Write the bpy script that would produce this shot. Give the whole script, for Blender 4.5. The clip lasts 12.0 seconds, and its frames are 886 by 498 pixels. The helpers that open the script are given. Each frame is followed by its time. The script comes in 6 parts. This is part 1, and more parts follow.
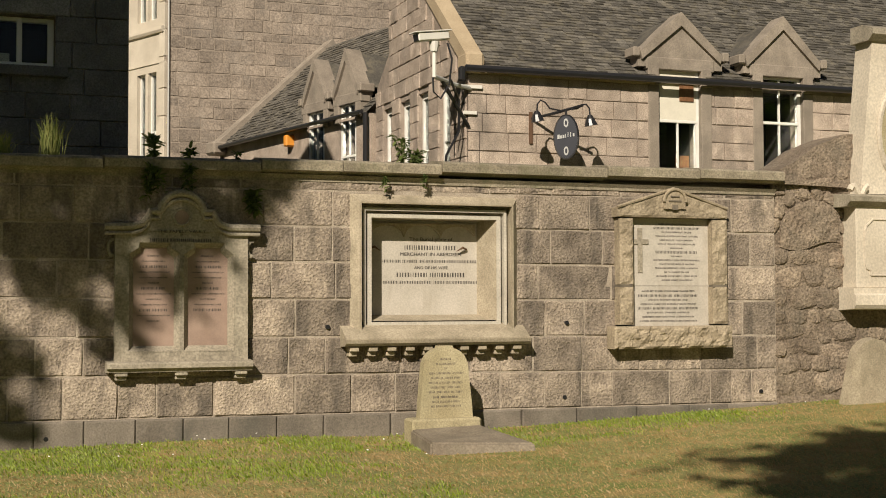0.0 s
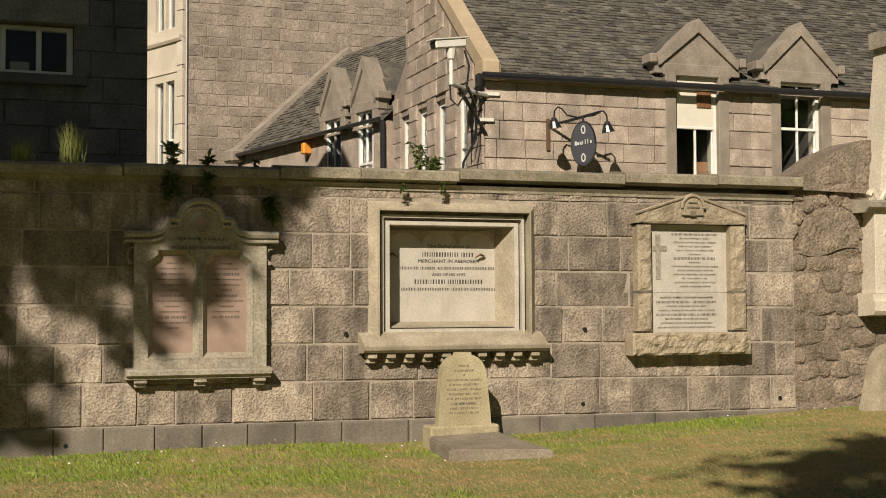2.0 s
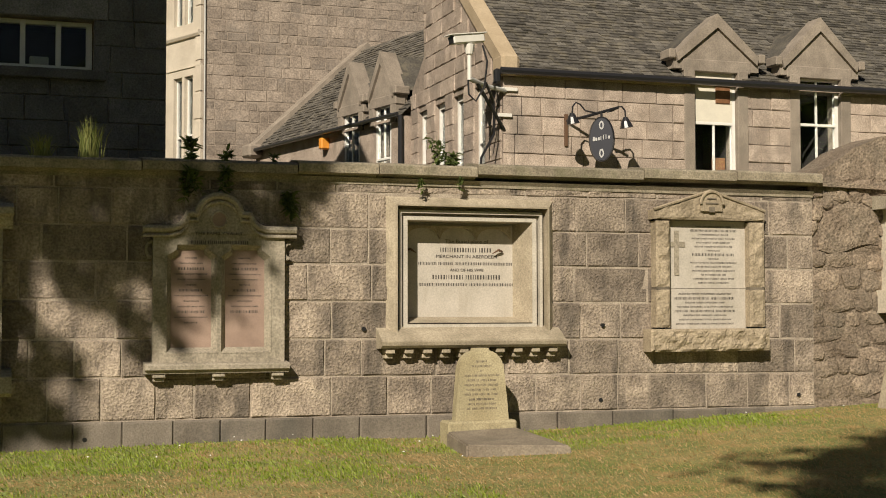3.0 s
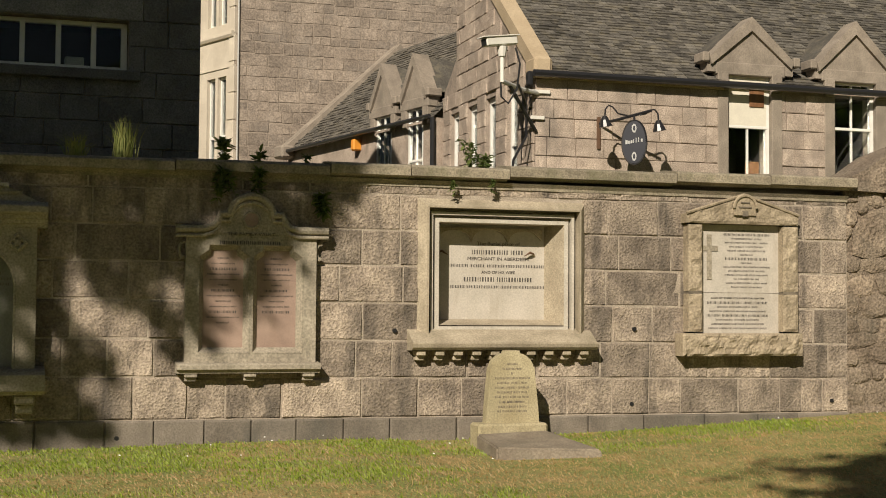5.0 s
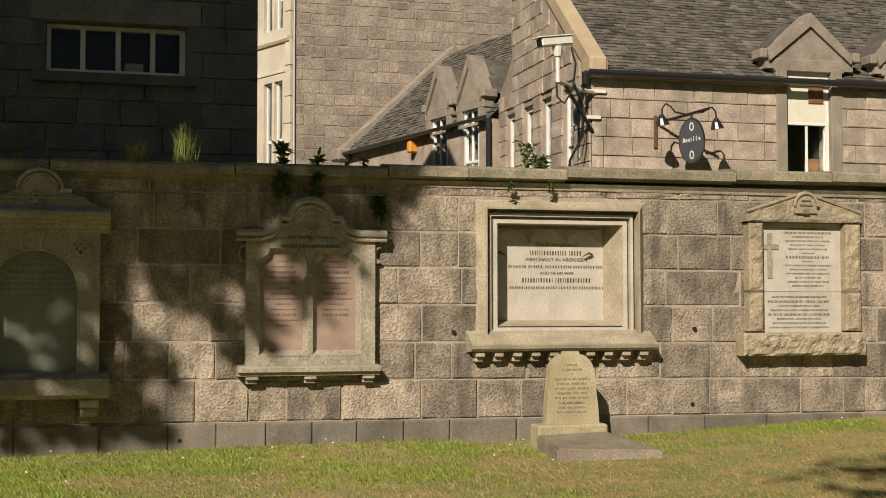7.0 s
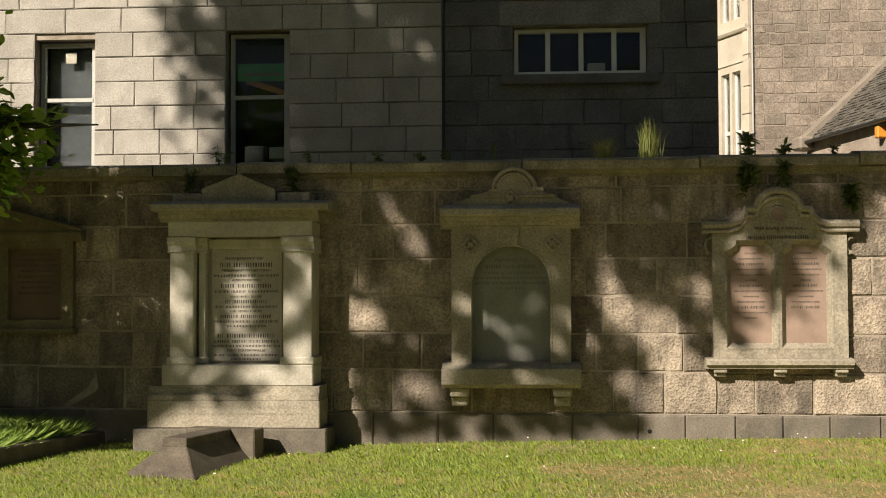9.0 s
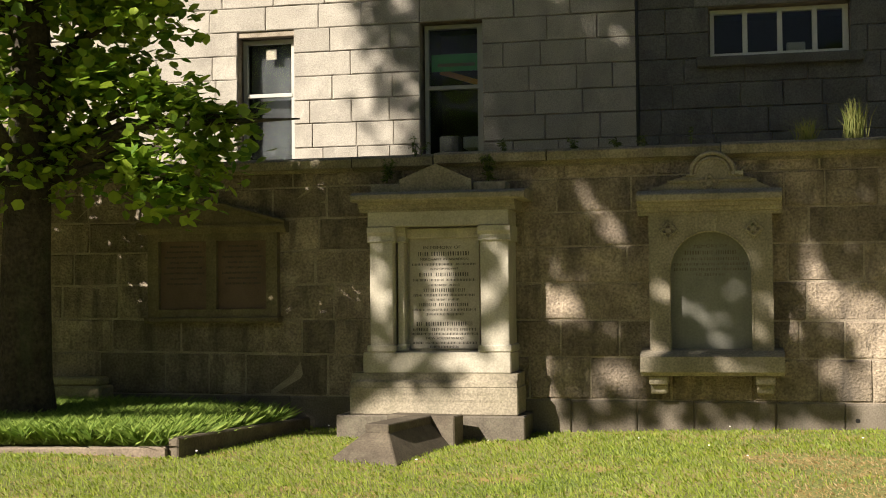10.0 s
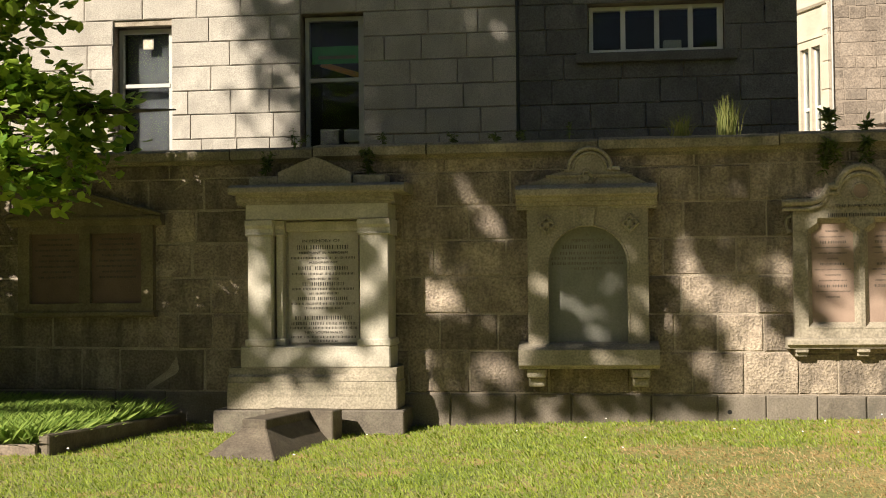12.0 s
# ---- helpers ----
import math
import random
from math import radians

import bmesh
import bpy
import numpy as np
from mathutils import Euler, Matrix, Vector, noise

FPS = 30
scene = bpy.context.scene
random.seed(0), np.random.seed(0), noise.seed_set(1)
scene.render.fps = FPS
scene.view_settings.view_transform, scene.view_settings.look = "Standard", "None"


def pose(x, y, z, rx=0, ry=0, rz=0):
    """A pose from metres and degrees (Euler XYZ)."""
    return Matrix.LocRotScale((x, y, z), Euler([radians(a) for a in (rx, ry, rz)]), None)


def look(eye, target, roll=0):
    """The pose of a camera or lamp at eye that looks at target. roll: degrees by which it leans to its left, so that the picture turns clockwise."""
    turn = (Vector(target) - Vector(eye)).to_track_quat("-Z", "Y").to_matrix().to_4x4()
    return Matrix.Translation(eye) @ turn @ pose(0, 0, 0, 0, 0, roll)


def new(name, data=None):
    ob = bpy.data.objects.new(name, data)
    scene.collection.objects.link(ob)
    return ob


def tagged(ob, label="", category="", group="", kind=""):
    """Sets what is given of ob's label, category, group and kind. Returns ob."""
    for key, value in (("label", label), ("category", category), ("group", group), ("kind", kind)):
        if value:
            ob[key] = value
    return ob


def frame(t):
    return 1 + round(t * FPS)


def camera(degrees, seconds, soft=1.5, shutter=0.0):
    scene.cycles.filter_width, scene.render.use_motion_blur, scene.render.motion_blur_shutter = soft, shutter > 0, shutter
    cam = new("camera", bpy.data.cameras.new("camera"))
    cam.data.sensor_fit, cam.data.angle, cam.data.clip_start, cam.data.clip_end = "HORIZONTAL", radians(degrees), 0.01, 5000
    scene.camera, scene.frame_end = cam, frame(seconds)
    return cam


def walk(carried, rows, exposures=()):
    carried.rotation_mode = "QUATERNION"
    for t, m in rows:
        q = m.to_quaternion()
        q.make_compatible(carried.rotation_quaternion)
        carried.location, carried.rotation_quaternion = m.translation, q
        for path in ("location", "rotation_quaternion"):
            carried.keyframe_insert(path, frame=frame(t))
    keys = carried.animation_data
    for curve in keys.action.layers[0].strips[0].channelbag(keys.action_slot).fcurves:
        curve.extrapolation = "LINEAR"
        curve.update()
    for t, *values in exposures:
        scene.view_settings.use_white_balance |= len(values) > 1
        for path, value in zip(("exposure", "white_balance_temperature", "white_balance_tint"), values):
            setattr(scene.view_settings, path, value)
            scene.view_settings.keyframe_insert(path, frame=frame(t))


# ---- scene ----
cam = camera(36.7, 12.0, soft=1.0)
PATH = [
    (0, (-1.381, -11.751, 1.62), (-0.679, -9.88, 1.703), -0.2),
    (0.5, (-1.387, -11.75, 1.622), (-0.685, -9.879, 1.703), -0.0),
    (1, (-1.387, -11.754, 1.617), (-0.688, -9.883, 1.71), -0.0),
    (1.5, (-1.396, -11.75, 1.615), (-0.693, -9.88, 1.701), 0.0),
    (2, (-1.394, -11.76, 1.615), (-0.716, -9.881, 1.709), -0.3),
    (2.5, (-1.397, -11.762, 1.619), (-0.734, -9.878, 1.713), -0.2),
    (3, (-1.4, -11.753, 1.617), (-0.746, -9.865, 1.704), -0.1),
    (5, (-1.404, -11.744, 1.617), (-0.794, -9.842, 1.707), 0.4),
    (5.5, (-1.41, -11.749, 1.616), (-0.806, -9.844, 1.703), 0.3),
    (6, (-1.41, -11.745, 1.622), (-0.816, -9.837, 1.711), 0.3),
    (6.5, (-1.416, -11.749, 1.617), (-0.84, -9.836, 1.705), 0.2),
    (6.7, (-1.418, -11.739, 1.622), (-0.854, -9.823, 1.713), 0.1),
    (8.3, (-1.496, -11.84, 1.615), (-1.337, -9.848, 1.686), -0.2),
    (8.5, (-1.503, -11.835, 1.604), (-1.428, -9.838, 1.677), -0.1),
    (9, (-1.518, -11.843, 1.608), (-1.659, -9.85, 1.692), -0.2),
    (9.5, (-1.557, -11.848, 1.616), (-1.854, -9.872, 1.701), -0.6),
    (10, (-1.554, -11.856, 1.612), (-1.979, -9.903, 1.679), -0.6),
    (10.5, (-1.55, -11.85, 1.598), (-2.003, -9.902, 1.651), -0.3),
    (11, (-1.545, -11.845, 1.61), (-1.97, -9.891, 1.664), -0.3),
    (11.5, (-1.526, -11.839, 1.602), (-1.91, -9.876, 1.653), -0.3),
    (12, (-1.528, -11.817, 1.611), (-1.781, -9.834, 1.667), -0.6),
]
walk(cam, [(t, look(eye, target, roll)) for t, eye, target, roll in PATH],
     exposures=[(0, 0.2), (6.7, 0.2), (8.5, 0.42), (9.5, 0.78), (10.5, 0.98), (12, 0.95)])

# ---- light ----
TO_SUN = Vector((-0.70, -1.0, 0.78)).normalized()
world = bpy.data.worlds.new("sky")
scene.world = world
world.use_nodes = True
wn = world.node_tree.nodes
sky = wn.new("ShaderNodeTexSky")
sky.sky_type, sky.sun_disc = "NISHITA", False
sky.sun_elevation = math.asin(TO_SUN.z)
sky.sun_rotation = math.atan2(TO_SUN.x, TO_SUN.y)
world.node_tree.links.new(sky.outputs[0], wn["Background"].inputs[0])
wn["Background"].inputs[1].default_value = 0.018
sun_data = bpy.data.lights.new("sun", "SUN")
sun_data.energy, sun_data.angle, sun_data.color = 5.0, radians(0.53), (1.0, 0.89, 0.74)
sun = new("sun", sun_data)
sun.matrix_world = look(tuple(TO_SUN * 40), (0, 0, 0))


# ---- materials ----
def rgb(c):
    return (c[0], c[1], c[2], 1)


def material(name, low, high, scale=3.0, fine=60.0, fine_amount=0.5, bump=0.3, bump_size=0.01, rough=0.85, vary=0.0,
             stain=None, stain_amount=0.0, stain_scale=(1.2, 1.2, 0.35), metal=0.0, speck=None, island=False):
    """A surface from two noises: a broad one between two colours, a fine grain, and stains of their own colour."""
    m = bpy.data.materials.new(name)
    m.use_nodes = True
    nt = m.node_tree
    n, l = nt.nodes, nt.links
    bsdf = n["Principled BSDF"]
    geo = n.new("ShaderNodeNewGeometry")
    info = n.new("ShaderNodeObjectInfo")
    broad = n.new("ShaderNodeTexNoise")
    broad.inputs["Scale"].default_value, broad.inputs["Detail"].default_value = scale, 5
    l.new(geo.outputs["Position"], broad.inputs["Vector"])
    grain = n.new("ShaderNodeTexNoise")
    grain.inputs["Scale"].default_value, grain.inputs["Detail"].default_value = fine, 3
    l.new(geo.outputs["Position"], grain.inputs["Vector"])
    ramp = n.new("ShaderNodeValToRGB")
    ramp.color_ramp.elements[0].position, ramp.color_ramp.elements[1].position = 0.3, 0.7
    ramp.color_ramp.elements[0].color, ramp.color_ramp.elements[1].color = rgb(low), rgb(high)
    l.new(broad.outputs["Fac"], ramp.inputs["Fac"])
    gramp = n.new("ShaderNodeMapRange")
    gramp.inputs["From Min"].default_value, gramp.inputs["From Max"].default_value = 0.3, 0.7
    gramp.inputs["To Min"].default_value, gramp.inputs["To Max"].default_value = 1 - fine_amount, 1 + fine_amount * 0.6
    l.new(grain.outputs["Fac"], gramp.inputs["Value"])
    mul = n.new("ShaderNodeVectorMath")
    mul.operation = "SCALE"
    l.new(ramp.outputs["Color"], mul.inputs[0])
    l.new(gramp.outputs["Result"], mul.inputs["Scale"])
    colour = mul.outputs["Vector"]
    if island:
        info = geo
    if vary:
        vr = n.new("ShaderNodeMapRange")
        vr.inputs["To Min"].default_value, vr.inputs["To Max"].default_value = 1 - vary, 1 + vary
        l.new(info.outputs["Random Per Island" if island else "Random"], vr.inputs["Value"])
        v2 = n.new("ShaderNodeVectorMath")
        v2.operation = "SCALE"
        l.new(colour, v2.inputs[0])
        l.new(vr.outputs["Result"], v2.inputs["Scale"])
        colour = v2.outputs["Vector"]
    if stain:
        mp = n.new("ShaderNodeMapping")
        mp.inputs["Scale"].default_value = stain_scale
        l.new(geo.outputs["Position"], mp.inputs["Vector"])
        st = n.new("ShaderNodeTexNoise")
        st.inputs["Scale"].default_value, st.inputs["Detail"].default_value, st.inputs["Roughness"].default_value = 2.2, 6, 0.65
        l.new(mp.outputs["Vector"], st.inputs["Vector"])
        sr = n.new("ShaderNodeMapRange")
        sr.inputs["From Min"].default_value, sr.inputs["From Max"].default_value = 0.5, 0.68
        sr.inputs["To Max"].default_value = stain_amount
        l.new(st.outputs["Fac"], sr.inputs["Value"])
        mix = n.new("ShaderNodeMix")
        mix.data_type = "RGBA"
        l.new(sr.outputs["Result"], mix.inputs["Factor"])
        l.new(colour, mix.inputs[6])
        mix.inputs[7].default_value = rgb(stain)
        colour = mix.outputs[2]
    if speck:
        vor = n.new("ShaderNodeTexVoronoi")
        vor.inputs["Scale"].default_value = speck[1]
        l.new(geo.outputs["Position"], vor.inputs["Vector"])
        lt = n.new("ShaderNodeMath")
        lt.operation = "LESS_THAN"
        l.new(vor.outputs["Distance"], lt.inputs[0])
        lt.inputs[1].default_value = speck[2]
        mix2 = n.new("ShaderNodeMix")
        mix2.data_type = "RGBA"
        l.new(lt.outputs[0], mix2.inputs["Factor"])
        l.new(colour, mix2.inputs[6])
        mix2.inputs[7].default_value = rgb(speck[0])
        colour = mix2.outputs[2]
    l.new(colour, bsdf.inputs["Base Color"])
    bsdf.inputs["Roughness"].default_value, bsdf.inputs["Metallic"].default_value = rough, metal
    if bump:
        add = n.new("ShaderNodeMath")
        add.operation = "MULTIPLY_ADD"
        l.new(broad.outputs["Fac"], add.inputs[0])
        add.inputs[1].default_value = 1.5
        l.new(grain.outputs["Fac"], add.inputs[2])
        bp = n.new("ShaderNodeBump")
        bp.inputs["Strength"].default_value, bp.inputs["Distance"].default_value = bump, bump_size
        l.new(add.outputs[0], bp.inputs["Height"])
        l.new(bp.outputs["Normal"], bsdf.inputs["Normal"])
    return m


def paint(name, colour, rough=0.5, metal=0.0):
    return material(name, [c * 0.9 for c in colour], colour, 6, 80, 0.08, 0.05, 0.002, rough, metal=metal)


def clear_glass(name):
    m = bpy.data.materials.new(name)
    m.use_nodes = True
    b = m.node_tree.nodes["Principled BSDF"]
    b.inputs["Base Color"].default_value = (0.8, 0.85, 0.85, 1)
    b.inputs["Transmission Weight"].default_value, b.inputs["Roughness"].default_value, b.inputs["IOR"].default_value = 1, 0.01, 1.28
    return m


def leaf_material(name, low, high):
    m = bpy.data.materials.new(name)
    m.use_nodes = True
    n, l = m.node_tree.nodes, m.node_tree.links
    geo = n.new("ShaderNodeNewGeometry")
    ramp = n.new("ShaderNodeValToRGB")
    ramp.color_ramp.elements[0].color, ramp.color_ramp.elements[1].color = rgb(low), rgb(high)
    l.new(geo.outputs["Random Per Island"], ramp.inputs["Fac"])
    b = n["Principled BSDF"]
    b.inputs["Roughness"].default_value = 0.5
    l.new(ramp.outputs["Color"], b.inputs["Base Color"])
    tr = n.new("ShaderNodeBsdfTranslucent")
    l.new(ramp.outputs["Color"], tr.inputs["Color"])
    mix = n.new("ShaderNodeMixShader")
    mix.inputs[0].default_value = 0.4
    l.new(b.outputs[0], mix.inputs[1])
    l.new(tr.outputs[0], mix.inputs[2])
    l.new(mix.outputs[0], n["Material Output"].inputs["Surface"])
    return m


GRANITE = material("wall granite", (0.205, 0.166, 0.13), (0.41, 0.338, 0.262), 4.0, 50, 0.42, 1.0, 0.02, 0.9, 0.32,
                   (0.075, 0.064, 0.052), 0.85, (1.9, 1.9, 0.4))
PLINTH = material("plinth granite", (0.135, 0.115, 0.092), (0.21, 0.18, 0.145), 4, 70, 0.3, 0.4, 0.01, 0.9, 0.15, (0.07, 0.07, 0.06), 0.5)
MORTAR = material("old mortar", (0.27, 0.225, 0.175), (0.46, 0.395, 0.315), 7, 90, 0.4, 0.5, 0.01, 0.95)
COPE = material("coping stone", (0.21, 0.18, 0.13), (0.34, 0.295, 0.215), 5, 60, 0.4, 0.5, 0.01, 0.9, 0.14, (0.12, 0.12, 0.06), 0.6, (2, 2, 1))
SAND = material("weathered sandstone", (0.31, 0.262, 0.188), (0.455, 0.39, 0.288), 4, 60, 0.28, 0.5, 0.008, 0.88, 0.07, (0.19, 0.165, 0.11), 0.6, (2, 2, 0.6))
ROCKFACE = material("rock-faced buff stone", (0.27, 0.22, 0.15), (0.41, 0.34, 0.24), 5, 50, 0.35, 0.6, 0.01, 0.9, 0.05, (0.16, 0.13, 0.085), 0.6, (2.5, 2.5, 1.5))
PALE = material("pale stone panel", (0.42, 0.385, 0.325), (0.53, 0.485, 0.42), 3.5, 70, 0.15, 0.2, 0.003, 0.75, 0.03, (0.33, 0.285, 0.22), 0.55, (2.5, 2.5, 0.6))
LIGHTSTONE = material("light carved stone", (0.42, 0.385, 0.32), (0.56, 0.52, 0.44), 4, 60, 0.2, 0.3, 0.005, 0.8, 0.04, (0.27, 0.245, 0.19), 0.55, (2, 2, 0.6))
GREYSTONE = material("grey memorial stone", (0.27, 0.236, 0.18), (0.4, 0.352, 0.272), 4, 55, 0.35, 0.3, 0.005, 0.85, 0.04, (0.17, 0.16, 0.11), 0.6, (2, 2, 0.5))
SLATEPANEL = material("grey panel", (0.2, 0.2, 0.175), (0.28, 0.275, 0.24), 3, 60, 0.15, 0.15, 0.003, 0.6, 0, (0.35, 0.34, 0.3), 0.3, (3, 3, 0.3))
PINK = material("pink granite panel", (0.27, 0.19, 0.15), (0.365, 0.263, 0.208), 5, 120, 0.15, 0.1, 0.002, 0.55, 0.05, (0.27, 0.18, 0.13), 0.5)
REDPANEL = material("brown slate panel", (0.12, 0.075, 0.055), (0.18, 0.115, 0.085), 4, 90, 0.2, 0.1, 0.002, 0.6)
DARKSTONE = material("dark worn stone", (0.1, 0.085, 0.068), (0.18, 0.155, 0.122), 4, 60, 0.3, 0.4, 0.008, 0.85, 0.1, (0.26, 0.25, 0.18), 0.4, (3, 3, 3))
BROWNSTONE = material("dark brown worn stone and kerb shade", (0.085, 0.068, 0.05), (0.145, 0.118, 0.086), 4, 60, 0.3, 0.4, 0.006, 0.8, 0.08, (0.24, 0.22, 0.16), 0.35, (3, 3, 3))
YELLOWSTONE = material("lichened yellow sandstone", (0.33, 0.28, 0.165), (0.46, 0.40, 0.255), 5, 70, 0.3, 0.35, 0.006, 0.9, 0.05, (0.22, 0.2, 0.12), 0.5)
LETTER = material("lead lettering", (0.045, 0.04, 0.034), (0.09, 0.08, 0.07), 8, 60, 0.2, 0, 0, 0.6)
WORNLETTER = material("worn lettering", (0.12, 0.1, 0.075), (0.19, 0.16, 0.12), 8, 60, 0.2, 0, 0, 0.8)
RUBBLE = material("rubble granite", (0.19, 0.145, 0.105), (0.31, 0.25, 0.185), 3, 40, 0.5, 0.8, 0.03, 0.95, 0.28, (0.1, 0.09, 0.07), 0.5, (1, 1, 1))
ASHLAR = material("grey granite ashlar", (0.39, 0.36, 0.315), (0.5, 0.465, 0.41), 3, 70, 0.25, 0.6, 0.012, 0.85, 0.1, (0.22, 0.2, 0.18), 0.4, (1, 1, 0.5))
GREYASHLAR = material("dark granite ashlar", (0.13, 0.127, 0.122), (0.2, 0.195, 0.185), 3, 50, 0.35, 0.8, 0.015, 0.85, 0.12, (0.05, 0.05, 0.05), 0.5, (1, 1, 0.5))
LINTEL = material("rough grey granite lintel", (0.2, 0.195, 0.185), (0.29, 0.28, 0.265), 3, 50, 0.35, 0.8, 0.015, 0.85)
PUBSTONE = material("pinkish granite", (0.32, 0.258, 0.207), (0.5, 0.412, 0.335), 3, 50, 0.4, 0.6, 0.015, 0.9, 0.2, (0.13, 0.115, 0.1), 0.5, (0.8, 0.8, 0.4))
TALLSTONE = material("tenement rubble", (0.21, 0.172, 0.137), (0.34, 0.282, 0.226), 1.5, 25, 0.4, 0.6, 0.02, 0.9, 0.17, (0.2, 0.185, 0.165), 0.4, (0.6, 0.6, 0.6))
DRESSED = material("dressed grey stone", (0.22, 0.185, 0.148), (0.335, 0.285, 0.23), 3, 50, 0.25, 0.3, 0.008, 0.9, 0.06, (0.17, 0.15, 0.12), 0.5, (1.5, 1.5, 0.6))
CREAM = material("clean pale granite", (0.5, 0.44, 0.35), (0.62, 0.555, 0.45), 2, 40, 0.2, 0.2, 0.005, 0.85, 0.06)
SKEW = material("sandstone skew", (0.4, 0.31, 0.2), (0.5, 0.4, 0.27), 2, 50, 0.25, 0.3, 0.006, 0.9, 0.05)
SLATE = material("roof slate", (0.08, 0.073, 0.062), (0.14, 0.128, 0.108), 2.5, 30, 0.45, 0.4, 0.006, 0.75, 0.42, (0.2, 0.175, 0.125), 0.6, (2.2, 2.2, 2.2), island=True)
WHITE = paint("white paint", (0.78, 0.77, 0.72), 0.45)
DIRTYWHITE = paint("grey-white paint", (0.5, 0.5, 0.47), 0.5)
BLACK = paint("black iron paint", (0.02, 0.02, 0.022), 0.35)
RUST = paint("rusted iron", (0.12, 0.065, 0.035), 0.8)
# near-black colour carries the shade inside rooms
ROOMSHADE = paint("room shade tone", (0.05, 0.045, 0.04), 0.9)
CREAMBLIND = paint("cream blind", (0.7, 0.66, 0.55), 0.8)
TIMBER = material("brown timber", (0.16, 0.075, 0.035), (0.25, 0.125, 0.06), 6, 40, 0.3, 0.1, 0.003, 0.5)
ORANGE = paint("orange plastic", (0.75, 0.3, 0.04), 0.4)
GREENSIGN = paint("green sign", (0.06, 0.42, 0.06), 0.5)
CCTV = paint("off-white metal", (0.75, 0.73, 0.66), 0.4)
WINDOWDARK = paint("dark sheet for window shade", (0.02, 0.021, 0.024), 0.8)
PALEMORTAR = material("pale lime mortar", (0.26, 0.215, 0.17), (0.37, 0.31, 0.25), 5, 60, 0.3, 0.5, 0.01, 0.95)
SIGNBLUE = paint("dark blue-black sign", (0.022, 0.024, 0.035), 0.35)
SILVER = paint("pale grey sign paint", (0.45, 0.45, 0.44), 0.4)
GLASS = clear_glass("window glass")
LEDGER = material("worn buff-grey slab", (0.19, 0.155, 0.115), (0.29, 0.245, 0.185), 5, 60, 0.3, 0.4, 0.008, 0.9, 0, (0.13, 0.12, 0.085), 0.5, (2, 2, 2))
KERB = material("pinkish kerb stone", (0.21, 0.165, 0.13), (0.32, 0.255, 0.2), 5, 60, 0.3, 0.4, 0.006, 0.9, 0.08, (0.2, 0.18, 0.13), 0.5)
# tablet's sandstone, with the tree shade over it put into the colour
TABLETSTONE = material("yellow-brown sandstone toned down for shade", (0.15, 0.122, 0.078), (0.23, 0.19, 0.12), 4, 60, 0.3, 0.4, 0.006, 0.9, 0.05, (0.1, 0.085, 0.055), 0.5)
BARK = material("tree bark", (0.035, 0.028, 0.02), (0.085, 0.068, 0.048), 8, 30, 0.5, 1.0, 0.03, 0.95, 0, (0.08, 0.1, 0.05), 0.4, (2, 2, 0.4))
LEAF = leaf_material("broad green leaf", (0.09, 0.2, 0.016), (0.44, 0.58, 0.07))
WEED = leaf_material("weed leaf", (0.055, 0.09, 0.022), (0.19, 0.235, 0.065))
STRAW = leaf_material("yellow-green grass", (0.16, 0.2, 0.05), (0.3, 0.3, 0.1))
BLADE = leaf_material("lawn blade", (0.14, 0.22, 0.016), (0.34, 0.4, 0.05))
TALLBLADE = leaf_material("tall grass blade", (0.13, 0.22, 0.035), (0.38, 0.5, 0.11))
DRYBLADE = leaf_material("dry cut grass", (0.32, 0.22, 0.085), (0.52, 0.37, 0.17))
LAWN = material("lawn soil and moss", (0.15, 0.2, 0.035), (0.3, 0.26, 0.1), 1.3, 40, 0.45, 0.7, 0.03, 0.95, 0, (0.4, 0.26, 0.11), 0.8, (1.0, 1.6, 1))


# ---- building blocks ----
def mesh_of(name, bm, mat, smooth=False):
    me = bpy.data.meshes.new(name)
    bmesh.ops.recalc_face_normals(bm, faces=bm.faces[:])
    if smooth:
        for f in bm.faces:
            f.smooth = True
    bm.to_mesh(me)
    bm.free()
    me.materials.append(mat)
    return me


def part(name, bm, mat, parent=None, label="", smooth=False):
    ob = new(name, mesh_of(name, bm, mat, smooth))
    ob.parent = parent
    if label:
        ob["label"] = label
    return ob


def thing(name, label, category, group="", kind="", at=(0, 0, 0)):
    ob = new(name)
    ob.location = at
    ob.empty_display_size = 0.1
    return tagged(ob, label, category, group, kind)


def box(bm, x0, x1, y0, y1, z0, z1, bevel=0.0):
    vs = [bm.verts.new((x, y, z)) for x in (x0, x1) for y in (y0, y1) for z in (z0, z1)]
    fs = [bm.faces.new([vs[i] for i in q]) for q in ((0, 1, 3, 2), (4, 6, 7, 5), (0, 4, 5, 1), (2, 3, 7, 6), (0, 2, 6, 4), (1, 5, 7, 3))]
    if bevel:
        es = list({e for f in fs for e in f.edges})
        bmesh.ops.bevel(bm, geom=es, offset=bevel, segments=1, affect="EDGES")
    return bm


def bx(x0, x1, y0, y1, z0, z1, bevel=0.008):
    return box(bmesh.new(), x0, x1, y0, y1, z0, z1, bevel)


